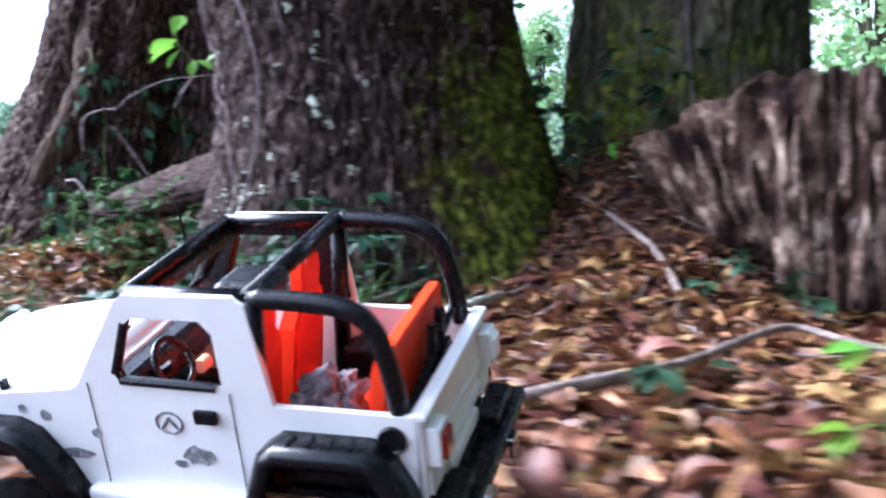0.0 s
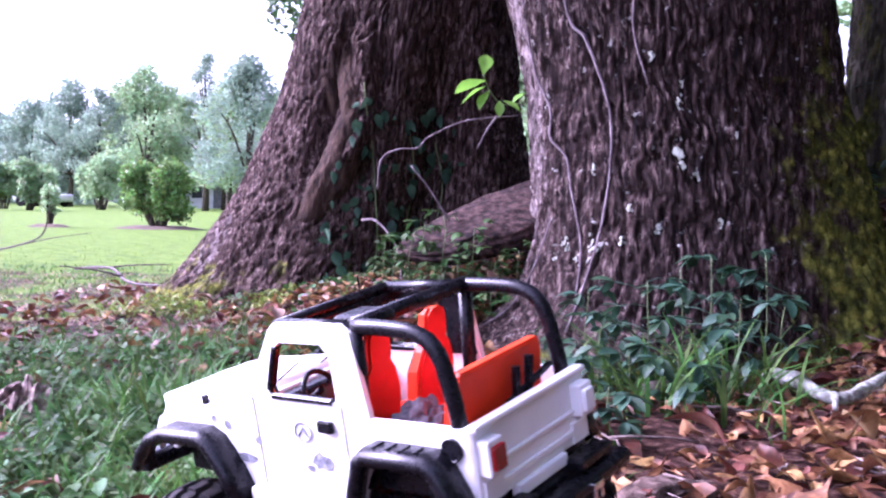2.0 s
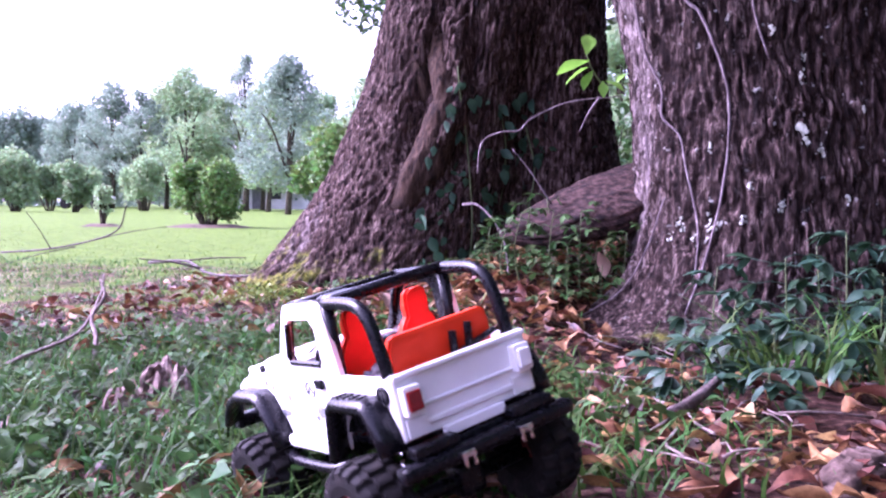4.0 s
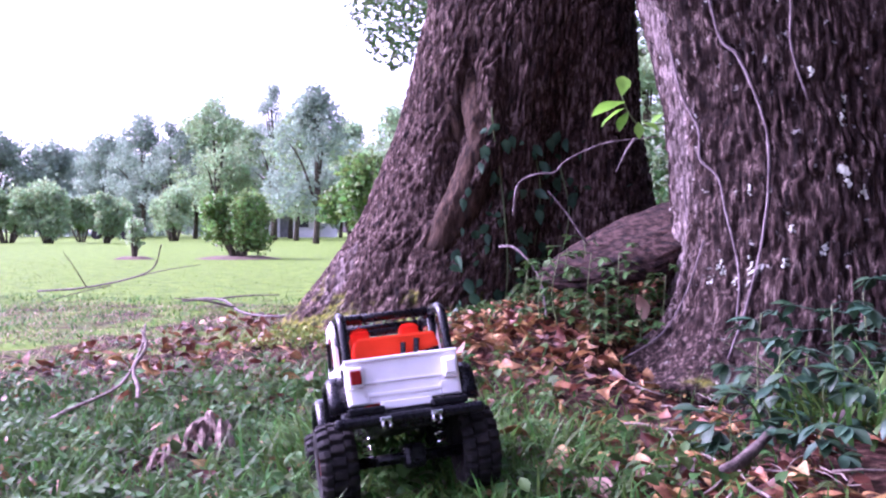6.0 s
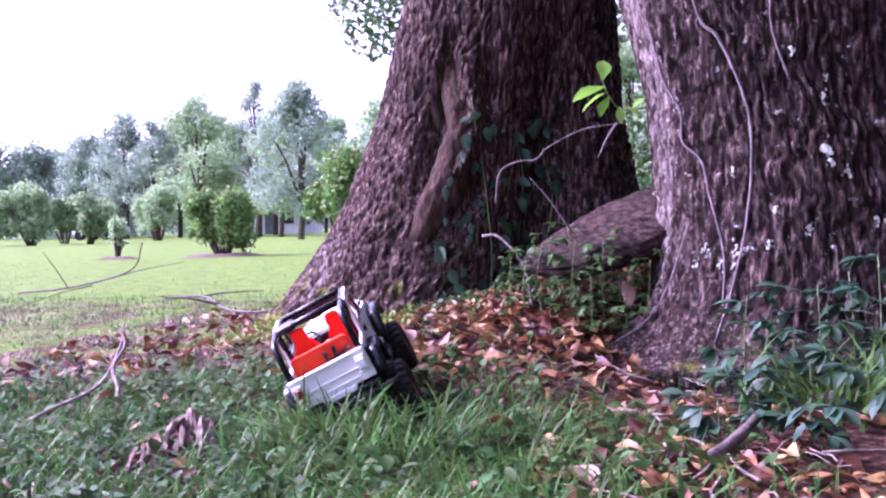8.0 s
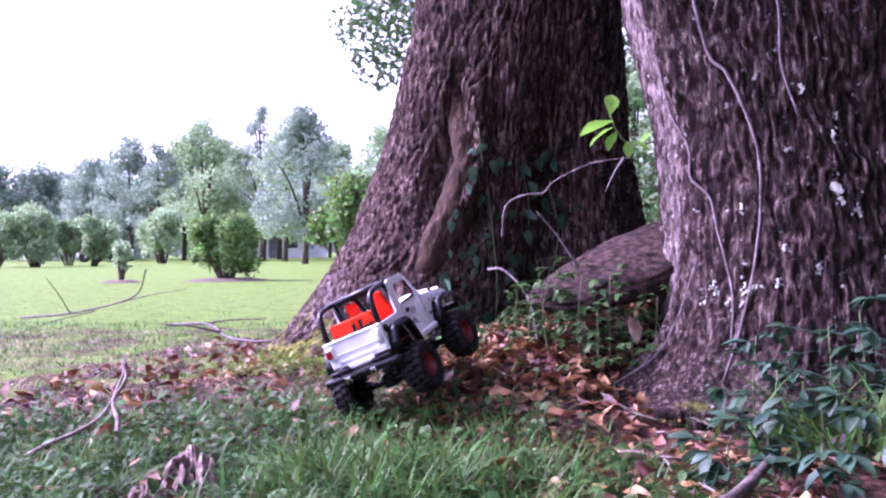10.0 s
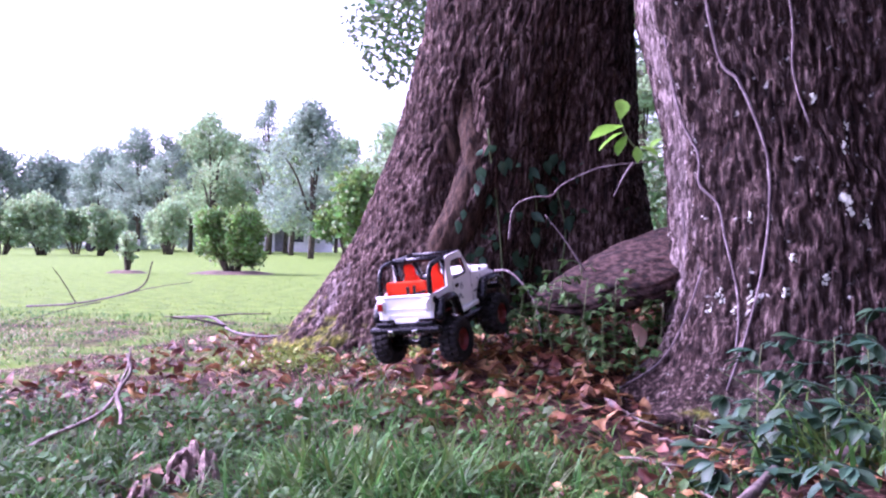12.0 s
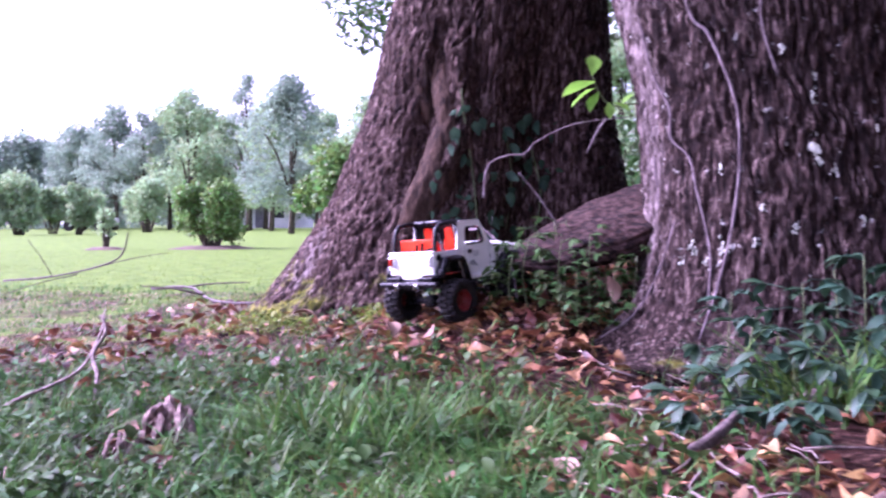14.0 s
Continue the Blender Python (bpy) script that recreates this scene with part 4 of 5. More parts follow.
def seedling(x, y, height, leaves, seed, material, size, label, spread=0.09, lean=(0, 0)):
    """A leafy plant: stem and leaves, each leaf of several leaflets."""
    rng = np.random.default_rng(seed)
    z = gz(x, y) - 0.01
    plant = thing("seedling", (x, y, z), label, "plant", "plants by the oaks")
    top = (lean[0], lean[1], height)
    s = Soup()
    path = smooth_path([(0, 0, 0), (lean[0] * 0.3 + rng.normal() * 0.01, lean[1] * 0.3, height * 0.5), top], 5)
    tube(s, path, [0.0032 * (1 - 0.06 * i) for i in range(len(path))], 6)
    local_part("stem", s, STEM, plant, smooth=True)
    for k in range(leaves):
        u = 0.2 + 0.8 * (k + 1) / leaves
        p = np.array(path[min(len(path) - 1, int(u * (len(path) - 1)))])
        a = rng.random() * 6.28
        tip = p + np.array((math.cos(a), math.sin(a), rng.uniform(-0.15, 0.5))) * spread * rng.uniform(0.5, 1.1)
        l = Soup()
        tube(l, [tuple(p), tuple((p + tip) / 2 + (0, 0, 0.006)), tuple(tip)], 0.0013, 4)
        for q in range(rng.integers(3, 6)):
            L = size * rng.uniform(0.7, 1.15)
            v, f = leaf_shape(L, L * 0.46, 0.15, 0.35, 4, 0.5)
            l.add(v @ rot3(rng.uniform(-0.9, 0.15), rng.normal() * 0.25, a - 1.57 + (q - 2) * 0.62 + rng.normal() * 0.15).T + tip, f)
        local_part("leaf", l, material, plant, smooth=True)
    return plant


GREEN_PLANT = "leafy green seedling growing at the oak's foot"
for i, (x, y, h, k, sp) in enumerate([(-1.02, 2.22, .22, 7, .08), (-1.06, 2.34, .27, 7, .08), (-0.92, 2.18, .30, 8, .10), (-0.84, 2.26, .33, 8, .10), (-0.76, 2.34, .36, 9, .11),
                                       (-0.70, 2.22, .26, 7, .10), (-0.62, 2.40, .34, 7, .10), (-0.96, 2.02, .14, 6, .08), (-1.10, 1.95, .13, 6, .07), (-0.86, 1.98, .16, 6, .09),
                                       (-1.16, 1.78, .10, 6, .07), (-1.0, 1.72, .11, 5, .07), (-0.55, 2.48, .22, 6, .09)]):
    seedling(x, y, h, k + 2, 100 + i, CREEPER, 0.058, GREEN_PLANT, sp)
for i, (x, y, h, k) in enumerate([(-1.60, 2.86, .17, 8), (-1.52, 2.80, .19, 8), (-1.44, 2.86, .20, 8), (-1.36, 2.78, .17, 8), (-1.30, 2.90, .19, 7), (-1.66, 2.74, .12, 6), (-1.50, 2.66, .10, 6),
                                   (-1.24, 2.98, .18, 6), (-1.40, 2.98, .2, 6), (-1.56, 2.96, .18, 6), (-1.47, 2.74, .12, 7), (-1.62, 2.80, .16, 7), (-1.72, 2.84, .14, 6)]):
    seedling(x, y, h + 0.07, k + 4, 140 + i, WEED, 0.036, "small leafy weed growing under the dark log", 0.065)
for i, (x, y, h, k, c) in enumerate([(-0.10, 3.12, .16, 4, BRIGHT), (-0.28, 2.95, .14, 4, CREEPER), (-0.22, 3.30, .34, 7, CREEPER), (-0.12, 3.02, .26, 6, CREEPER), (-0.32, 3.7, .5, 7, CREEPER),
                                      (0.33, 1.22, .16, 3, BRIGHT), (0.10, 1.42, .09, 3, CREEPER), (0.45, 2.4, .1, 4, CREEPER), (0.06, 3.06, .34, 8, CREEPER), (-0.2, 3.45, .5, 8, CREEPER), (0.2, 3.0, .42, 8, CREEPER), (0.3, 2.42, .12, 3, CREEPER)]):
    seedling(x, y, h, k, 170 + i, c, 0.06, "young green seedling on the leafy bank", 0.09)


def ivy():
    rng = np.random.default_rng(5)
    plant = thing("ivy", tuple(on_bark("back", -75, 0.3)), "dark ivy leaves climbing the shaded side of the oak", "ivy")
    s = Soup()
    for pts in ([(-72, .1), (-74, .3), (-80, .5), (-84, .65), (-88, .8), (-90, .9)], [(-66, .1), (-62, .4), (-64, .6), (-70, .75)], [(-50, .2), (-46, .5), (-50, .7)]):
        tube(s, smooth_path([on_bark("back", d, z, 0.01) for d, z in pts], 6), 0.003, 5)
    part("stem", s, STEM, plant, smooth=True)
    for k in range(105):
        d = rng.choice([-86 + 4 * rng.normal(), -76 + 8 * rng.normal(), -62 + 10 * rng.normal(), -48 + 8 * rng.normal()])
        z = 0.12 + 0.72 * rng.random() ** 1.3
        p = on_bark("back", d, z, 0.02 + 0.03 * rng.random())
        L = rng.uniform(0.025, 0.07)
        v, f = leaf_shape(L, L * 0.58, 0.1, 0.3, 4, 0.36)
        l = Soup()
        l.add(v @ rot3(-1.2 + rng.normal() * 0.4, rng.normal() * 0.5, radians(d) + 1.57 + rng.normal() * 0.6).T + np.array(p), f)
        part("leaf", l, CREEPER, plant, smooth=True)


ivy()


def hanging_sprig():
    rng = np.random.default_rng(9)
    plant = thing("leafy_sprig", (-1.36, 3.04, 0.74), "bright green leafy sprig hanging between the trunks", "plant")
    s = Soup()
    tube(s, smooth_path([(-1.30, 3.06, .80), (-1.38, 3.03, .79), (-1.42, 3.0, .83), (-1.44, 2.97, .88)], 5), 0.003, 5)
    part("stem", s, STEM, plant, smooth=True)
    for (x, y, z), (rx, ry, rz), L in (((-1.44, 2.97, .88), (0.9, .2, 0.2), .085), ((-1.43, 2.97, .86), (-.3, .3, 1.2), .10), ((-1.43, 2.97, .84), (-.6, .2, 2.0), .09),
                                       ((-1.42, 2.98, .83), (-.9, 0, 2.6), .07), ((-1.39, 3.02, .80), (-1.0, 0, 3.3), .055), ((-1.38, 3.02, .80), (-.5, .3, -2), .06), ((-1.35, 3.03, .79), (.8, .2, -.8), .05)):
        l = Soup()
        L *= 1.2
        v, f = leaf_shape(L, L * 0.5, 0.15, 0.3, 5, 0.55)
        l.add(v @ rot3(rx, ry, rz).T + (x, y, z), f)
        part("leaf", l, BRIGHT, plant, smooth=True)


hanging_sprig()


# ---- lawn, shrubs and far trees ----
def ray_spot(px, depth):
    """A place on the lawn: px sidewise per unit of depth, seen from the end of the walk."""
    a = radians(12.66)
    return -1.24 + depth * (px * math.cos(a) - math.sin(a)), -0.08 + depth * (px * math.sin(a) + math.cos(a))


def shrub(px, depth, height, width, material, name, label, mulch=0.0, seed=0, per=150, leaf_size=0.085, stems=9, category="shrub"):
    x, y = ray_spot(px, depth)
    rng = np.random.default_rng(seed)
    bush = thing(name, (x, y, 0), label, category)
    s = Soup()
    tips = []
    for k in range(stems):
        a, d = rng.random() * 6.28, width * 0.42 * rng.random() ** 0.5
        tip = (x + d * math.cos(a), y + d * math.sin(a), height * rng.uniform(0.55, 0.95))
        tips.append(tip)
        s = Soup()
        tube(s, smooth_path([(x + 0.25 * d * math.cos(a), y + 0.25 * d * math.sin(a), -0.02), (x + 0.75 * d * math.cos(a), y + 0.75 * d * math.sin(a), tip[2] * 0.5), tip], 4),
             [0.02 * height * (1 - 0.08 * i) for i in range(9)], 5)
        part("stem", s, BARK_FAR, bush, smooth=True)
        clumps = [(tx + rng.normal() * width * 0.08, ty + rng.normal() * width * 0.08, height * rng.uniform(0.28, 0.88), width * rng.uniform(0.10, 0.2)) for tx, ty, tz in tips for _ in range(5)]
    part("foliage", crown_soup(clumps, per * 1.2 / max(0.02, width * width * 0.05), leaf_size, seed + 1, 1.1), material, bush)
    if mulch:
        m = bmesh.new()
        bmesh.ops.create_cone(m, segments=28, radius1=mulch, radius2=mulch * 0.55, depth=0.05, cap_ends=True, matrix=Matrix.Translation((x, y, 0.02)))
        tagged(part("mulch_bed", m, MULCH), "brown mulch ring under a shrub", "mulch")


def far_tree(px, depth, height, width, material, seed, trunk=0.25, label="leafy green tree beyond the lawn", low=0.22):
    x, y = ray_spot(px, depth)
    rng = np.random.default_rng(seed)
    tree = thing("tree", (x, y, 0), label, "tree", "trees beyond the lawn")
    s = Soup()
    r = height * 0.022
    tube(s, smooth_path([(x, y, -0.1), (x + 0.1, y, height * 0.35), (x - 0.1, y, height * 0.8)], 5), [r * (1 - 0.07 * i) for i in range(11)], 8)
    part("trunk", s, BARK_FAR, tree, smooth=True)
    clumps = []
    for k in range(46):
        u = rng.random()
        z = height * (low + (0.95 - low) * u)
        wide = width * 0.5 * (1 - 0.8 * (2 * u - 0.85) ** 2 * (u > 0.42)) * 0.85
        a = rng.random() * 6.28
        d = wide * rng.random() ** 0.5
        clumps.append((x + d * math.cos(a), y + d * math.sin(a), z, width * rng.uniform(0.09, 0.17)))
    for c in clumps[:10]:
        part("limb", limb_soup((x, y, height * 0.25), [c[:3]], r * 0.5), BARK_FAR, tree, smooth=True)
    part("crown", crown_soup(clumps, 130 / (width * 0.13) ** 2, 0.042 * width, seed + 500, 0.85), material, tree)


f = 1681.0
shrub((375 - 784) / f, 15.6, 1.08, 0.95, SHRUB, "shrub", "dense upright green shrub on the lawn", 0.75, 1, 200, 0.07, 18)
shrub((186 - 784) / f, 15.2, 0.74, 0.30, FAR_GREEN, "shrub", "narrow ragged little shrub on the lawn", 0.35, 2, 90, 0.055, 9)
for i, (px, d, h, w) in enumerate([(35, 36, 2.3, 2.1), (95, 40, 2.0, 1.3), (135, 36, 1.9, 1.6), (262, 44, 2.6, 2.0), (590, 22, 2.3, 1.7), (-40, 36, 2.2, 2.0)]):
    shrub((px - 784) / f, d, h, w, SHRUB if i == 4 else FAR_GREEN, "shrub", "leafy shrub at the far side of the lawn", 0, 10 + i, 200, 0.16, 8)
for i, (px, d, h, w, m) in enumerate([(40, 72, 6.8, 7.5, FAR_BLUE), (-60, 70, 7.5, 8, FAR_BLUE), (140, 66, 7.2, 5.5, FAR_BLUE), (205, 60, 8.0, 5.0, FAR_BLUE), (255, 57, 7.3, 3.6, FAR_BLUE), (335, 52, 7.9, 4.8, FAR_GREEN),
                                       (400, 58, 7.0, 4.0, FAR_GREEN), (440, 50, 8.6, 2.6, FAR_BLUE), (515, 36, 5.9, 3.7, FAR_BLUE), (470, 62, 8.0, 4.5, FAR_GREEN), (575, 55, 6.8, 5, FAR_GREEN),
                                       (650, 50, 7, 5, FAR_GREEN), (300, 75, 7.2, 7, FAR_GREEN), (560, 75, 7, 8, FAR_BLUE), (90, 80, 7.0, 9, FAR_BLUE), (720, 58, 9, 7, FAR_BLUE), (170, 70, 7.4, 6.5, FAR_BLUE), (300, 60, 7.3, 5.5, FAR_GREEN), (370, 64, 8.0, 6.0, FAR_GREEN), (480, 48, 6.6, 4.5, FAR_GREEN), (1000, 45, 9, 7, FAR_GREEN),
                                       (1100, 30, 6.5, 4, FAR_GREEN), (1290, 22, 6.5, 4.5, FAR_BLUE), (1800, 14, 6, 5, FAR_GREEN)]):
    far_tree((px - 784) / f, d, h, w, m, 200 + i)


def far_woods():
    rng = np.random.default_rng(77)
    # no mist here: the belt's haze is only its pale leaf colour
    clumps = [(*ray_spot(rng.uniform(-0.62, 0.75), rng.uniform(80, 95)), rng.uniform(0.3, 4.6), rng.uniform(1.0, 2.0)) for _ in range(210)]
    tagged(part("far_woods", crown_soup(clumps, 26, 0.7, 78), FAR_BLUE), "belt of woods closing the lawn, leaves tinted pale for haze", "woods", kind="stuff")


far_woods()


def near_woods():
    """Unseen wood added behind and beside the camera to shade the oaks from that side."""
    rng = np.random.default_rng(91)
    clumps = []
    # out-of-view leaf clumps, added to block low sky light
    for _ in range(420):
        a, d = radians(rng.uniform(-88, 48)), rng.uniform(6.5, 11)
        clumps.append((-0.4 + d * math.cos(a), 2.0 + d * math.sin(a), rng.uniform(0.2, 8.5), rng.uniform(0.9, 1.5)))
    tagged(part("near_woods", crown_soup(clumps, 34, 0.42, 92), CROWN), "unseen leafy wood added to shade the oaks", "woods", kind="stuff")


near_woods()


def house():
    x, y = ray_spot((478 - 784) / f, 78)
    home = thing("house", (x, y, 0), "white low house half hidden behind trees", "house")
    part("wall", boxed(x - 3, x + 3, y - 2, y + 2, 0, 2.1), WALL, home)
    bm = bmesh.new()
    bmesh.ops.create_cone(bm, segments=4, radius1=4.6, radius2=1.4, depth=1.1, cap_ends=True, matrix=Matrix.Translation((x, y, 2.64)) @ Matrix.Rotation(radians(45), 4, "Z"))
    part("roof", bm, ROOF, home)
    for dx in (-1.8, 1.6):
        part("window", boxed(x + dx - 0.45, x + dx + 0.45, y - 2.04, y - 1.9, 0.8, 1.7), GLASS, home)
    part("door", boxed(x - 0.4, x + 0.4, y - 2.05, y - 1.9, 0.02, 1.95), ROOF, home)


house()


def parked_car():
    x, y = ray_spot((160 - 784) / f, 56)
    car = thing("parked_car", (x, y, 0), "small white car parked behind shrubs", "car")
    bm = boxed(x - 1.5, x + 1.5, y - 0.75, y + 0.75, 0.3, 0.75, bevel=0.12)
    part("body", bm, WALL, car, smooth=False)
    part("cabin", boxed(x - 0.8, x + 0.75, y - 0.65, y + 0.65, 0.72, 1.15, bevel=0.14), WALL, car)
    part("window", boxed(x - 0.45, x + 0.4, y - 0.67, y - 0.6, 0.85, 1.05), GLASS, car)
    part("roof", boxed(x - 0.6, x + 0.55, y - 0.58, y + 0.58, 1.14, 1.19, bevel=0.02), WALL, car)
    for dx in (-0.95, 0.95):
        for dy in (-0.7, 0.7):
            bm = bmesh.new()
            bmesh.ops.create_cone(bm, segments=20, radius1=0.3, radius2=0.3, depth=0.2, cap_ends=True, matrix=Matrix.Translation((x + dx, y + dy, 0.3)) @ Matrix.Rotation(radians(90), 4, "X"))
            part("wheel", bm, RUBBER, car)


parked_car()
# leafy bough hanging into view above the lawn
bough = thing("leafy_bough", (-2.9, 5.6, 1.9), "drooping leafy bough of the dark oak", "bough")
part("limb", limb_soup((-1.9, 4.1, 3.2), [(-2.9, 5.6, 1.95), (-2.5, 5.2, 1.9), (-2.2, 5.0, 2.3)], 0.03), BARK_DARK, bough, smooth=True)
part("foliage", crown_soup([(-3.0, 5.55, 1.62, .16), (-2.75, 5.45, 1.80, .25), (-2.95, 5.6, 1.95, .3), (-2.6, 5.35, 1.66, .2), (-2.5, 5.2, 1.95, .28), (-3.15, 5.7, 1.85, .2), (-2.62, 5.4, 1.5, .1), (-2.5, 5.4, 2.3, .35),
                            (-3.0, 5.8, 2.2, .3), (-2.75, 5.4, 1.55, .12)], 6500, 0.04, 88, 1.0), CROWN, bough)
# bough and undergrowth in the gap between the two oaks
bough = thing("leafy_bough", (-1.5, 6.9, 2.2), "dark leafy bough behind the two oaks", "bough")
part("limb", limb_soup((-1.8, 4.2, 3.0), [(-1.6, 6.9, 2.1), (-1.2, 6.7, 2.3)], 0.04), BARK_DARK, bough, smooth=True)
part("foliage", crown_soup([(-1.75, 6.9, 2.35, .3), (-1.45, 6.8, 2.2, .34), (-1.15, 6.9, 2.3, .35), (-1.4, 7.1, 2.6, .4), (-1.6, 6.9, 1.86, .16), (-1.2, 7.0, 1.8, .14), (-0.9, 7.0, 2.1, .35)], 1500, 0.075, 89, 1.0), CROWN, bough)
for bx, by, bh in ((-1.75, 7.2, 1.0), (-1.35, 6.8, 1.15), (-0.95, 7.3, 1.05)):
    bush = thing("bush", (bx, by, 0), "shaded leafy bush behind the oaks", "shrub", "undergrowth behind the oaks")
    rng = np.random.default_rng(int(-bx * 100))
    part("stem", limb_soup((bx, by, -0.02), [(bx + 0.15 * math.cos(q), by + 0.15 * math.sin(q), bh * 0.8) for q in (0, 2, 4)], 0.02), BARK_FAR, bush, smooth=True)
    part("foliage", crown_soup([(bx + rng.normal() * 0.14, by + rng.normal() * 0.14, bh * rng.uniform(0.15, 0.95), 0.19) for _ in range(14)], 1500, 0.07, 95, 1.0), CROWN, bush)


# ---- toy jeep: forward is +y, the wheels stand on z = 0 ----
def plate(outline, holes, x0, x1, bevel=0.0):
    """A flat panel in the y-z plane with holes, from x0 to x1 thick."""
    bm = bmesh.new()
    edges = []
    for loop in (outline, *holes):
        vs = [bm.verts.new((x0, y, z)) for y, z in loop]
        edges += [bm.edges.new((vs[i], vs[(i + 1) % len(vs)])) for i in range(len(vs))]
    bmesh.ops.triangle_fill(bm, edges=edges, use_beauty=True)
    made = bmesh.ops.extrude_face_region(bm, geom=list(bm.faces))
    for v in made["geom"]:
        if isinstance(v, bmesh.types.BMVert):
            v.co.x = x1
    return bm


def arch(points, wide0, wide1, thick, side):
    """A fender flare: a band along points (y, z) from x = wide0 to wide1, with thickness and a turned-down lip."""
    bm = bmesh.new()
    rows = []
    n = len(points)
    for i, (y, z) in enumerate(points):
        a, b = points[max(0, i - 1)], points[min(n - 1, i + 1)]
        t = Vector((b[0] - a[0], b[1] - a[1])).normalized()
        ny, nz = -t.y, t.x
        sec = [(wide0, 0), (wide0 + 0.7 * (wide1 - wide0), 0.001), (wide1 - 0.002, -0.003), (wide1, -0.008), (wide1 - 0.003, -0.012 - thick), (wide0, -thick)]
        rows.append([bm.verts.new((side * x, y + ny * o, z + nz * o)) for x, o in sec])
    for r0, r1 in zip(rows, rows[1:]):
        for j in range(6):
            bm.faces.new((r0[j], r0[(j + 1) % 6], r1[(j + 1) % 6], r1[j]))
    bm.faces.new(rows[0])
    bm.faces.new(rows[-1][::-1])
    return bm


def bar(pts, r, sides=10, steps=5):
    s = Soup()
    tube(s, smooth_path(pts, steps) if steps else [Vector(p) for p in pts], r, sides)
    return s


def lofted(sections):
    """A closed body through rings of equal length."""
    bm = bmesh.new()
    rings = [[bm.verts.new(p) for p in sec] for sec in sections]
    m = len(rings[0])
    for a, b in zip(rings, rings[1:]):
        for j in range(m):
            bm.faces.new((a[j], a[(j + 1) % m], b[(j + 1) % m], b[j]))
    bm.faces.new(rings[0])
    bm.faces.new(rings[-1][::-1])
    return bm


def disc(center, r, depth, axis="X", segments=20):
    bm = bmesh.new()
    turn = Matrix.Rotation(radians(90), 4, "Y" if axis == "X" else "X")
    bmesh.ops.create_cone(bm, segments=segments, radius1=r, radius2=r, depth=depth, cap_ends=True, matrix=Matrix.Translation(center) @ turn)
    return bm


def wheel_meshes():
    """Tyre with blocks, rim with spokes, hub; axle along x."""
    tyre = Soup()
    n = 120
    xs = [-.0285, -.0275, -.021, -.0125, -.0115, -.0105, -.0095, 0, .0095, .0105, .0115, .0125, .021, .0275, .0285]
    section = [(-0.026, 0.034), (-0.0285, 0.046)] + [(x, None) for x in xs] + [(0.0285, 0.046), (0.026, 0.034), (0.0, 0.030)]
    v = []
    for i in range(n):
        a = 2 * math.pi * i / n
        for x, r in section:
            if r is None:
                low = 0.0585 - 0.006 * max(0, (abs(x) - 0.015) / 0.0135) ** 2
                outer = 0.012 < abs(x)
                shift = 0 if x < -0.011 else (2 if x > 0.011 else 4)
                block = (i + shift) % 6 < 4 and not 0.0103 < abs(x) < 0.0117
                r = low + (0.0065 if outer else 0.007) * block
            v.append((x, r * math.sin(a), r * math.cos(a)))
    m = len(section)
    tyre.add(v, [(i * m + j, i * m + (j + 1) % m, ((i + 1) % n) * m + (j + 1) % m, ((i + 1) % n) * m + j) for i in range(n) for j in range(m)])
    n = 60
    rim = Soup()
    v, prof = [], [(-0.020, 0.034), (0.022, 0.034), (0.024, 0.031), (0.012, 0.028), (0.006, 0.018), (0.010, 0.009), (0.010, 0.0005), (-0.018, 0.0005)]
    m = len(prof)
    for i in range(n):
        a = 2 * math.pi * i / n
        cut = 1.0 if (i // 6) % 2 else 0.55
        for j, (x, r) in enumerate(prof):
            v.append((x if j != 4 else x * cut - 0.006 * (1 - cut), r * math.sin(a), r * math.cos(a)))
    rim.add(v, [(i * m + j, i * m + j + 1, ((i + 1) % n) * m + j + 1, ((i + 1) % n) * m + j) for i in range(n) for j in range(m - 1)])
    return tyre.mesh("tyre"), rim.mesh("rim")


WHEELS = []


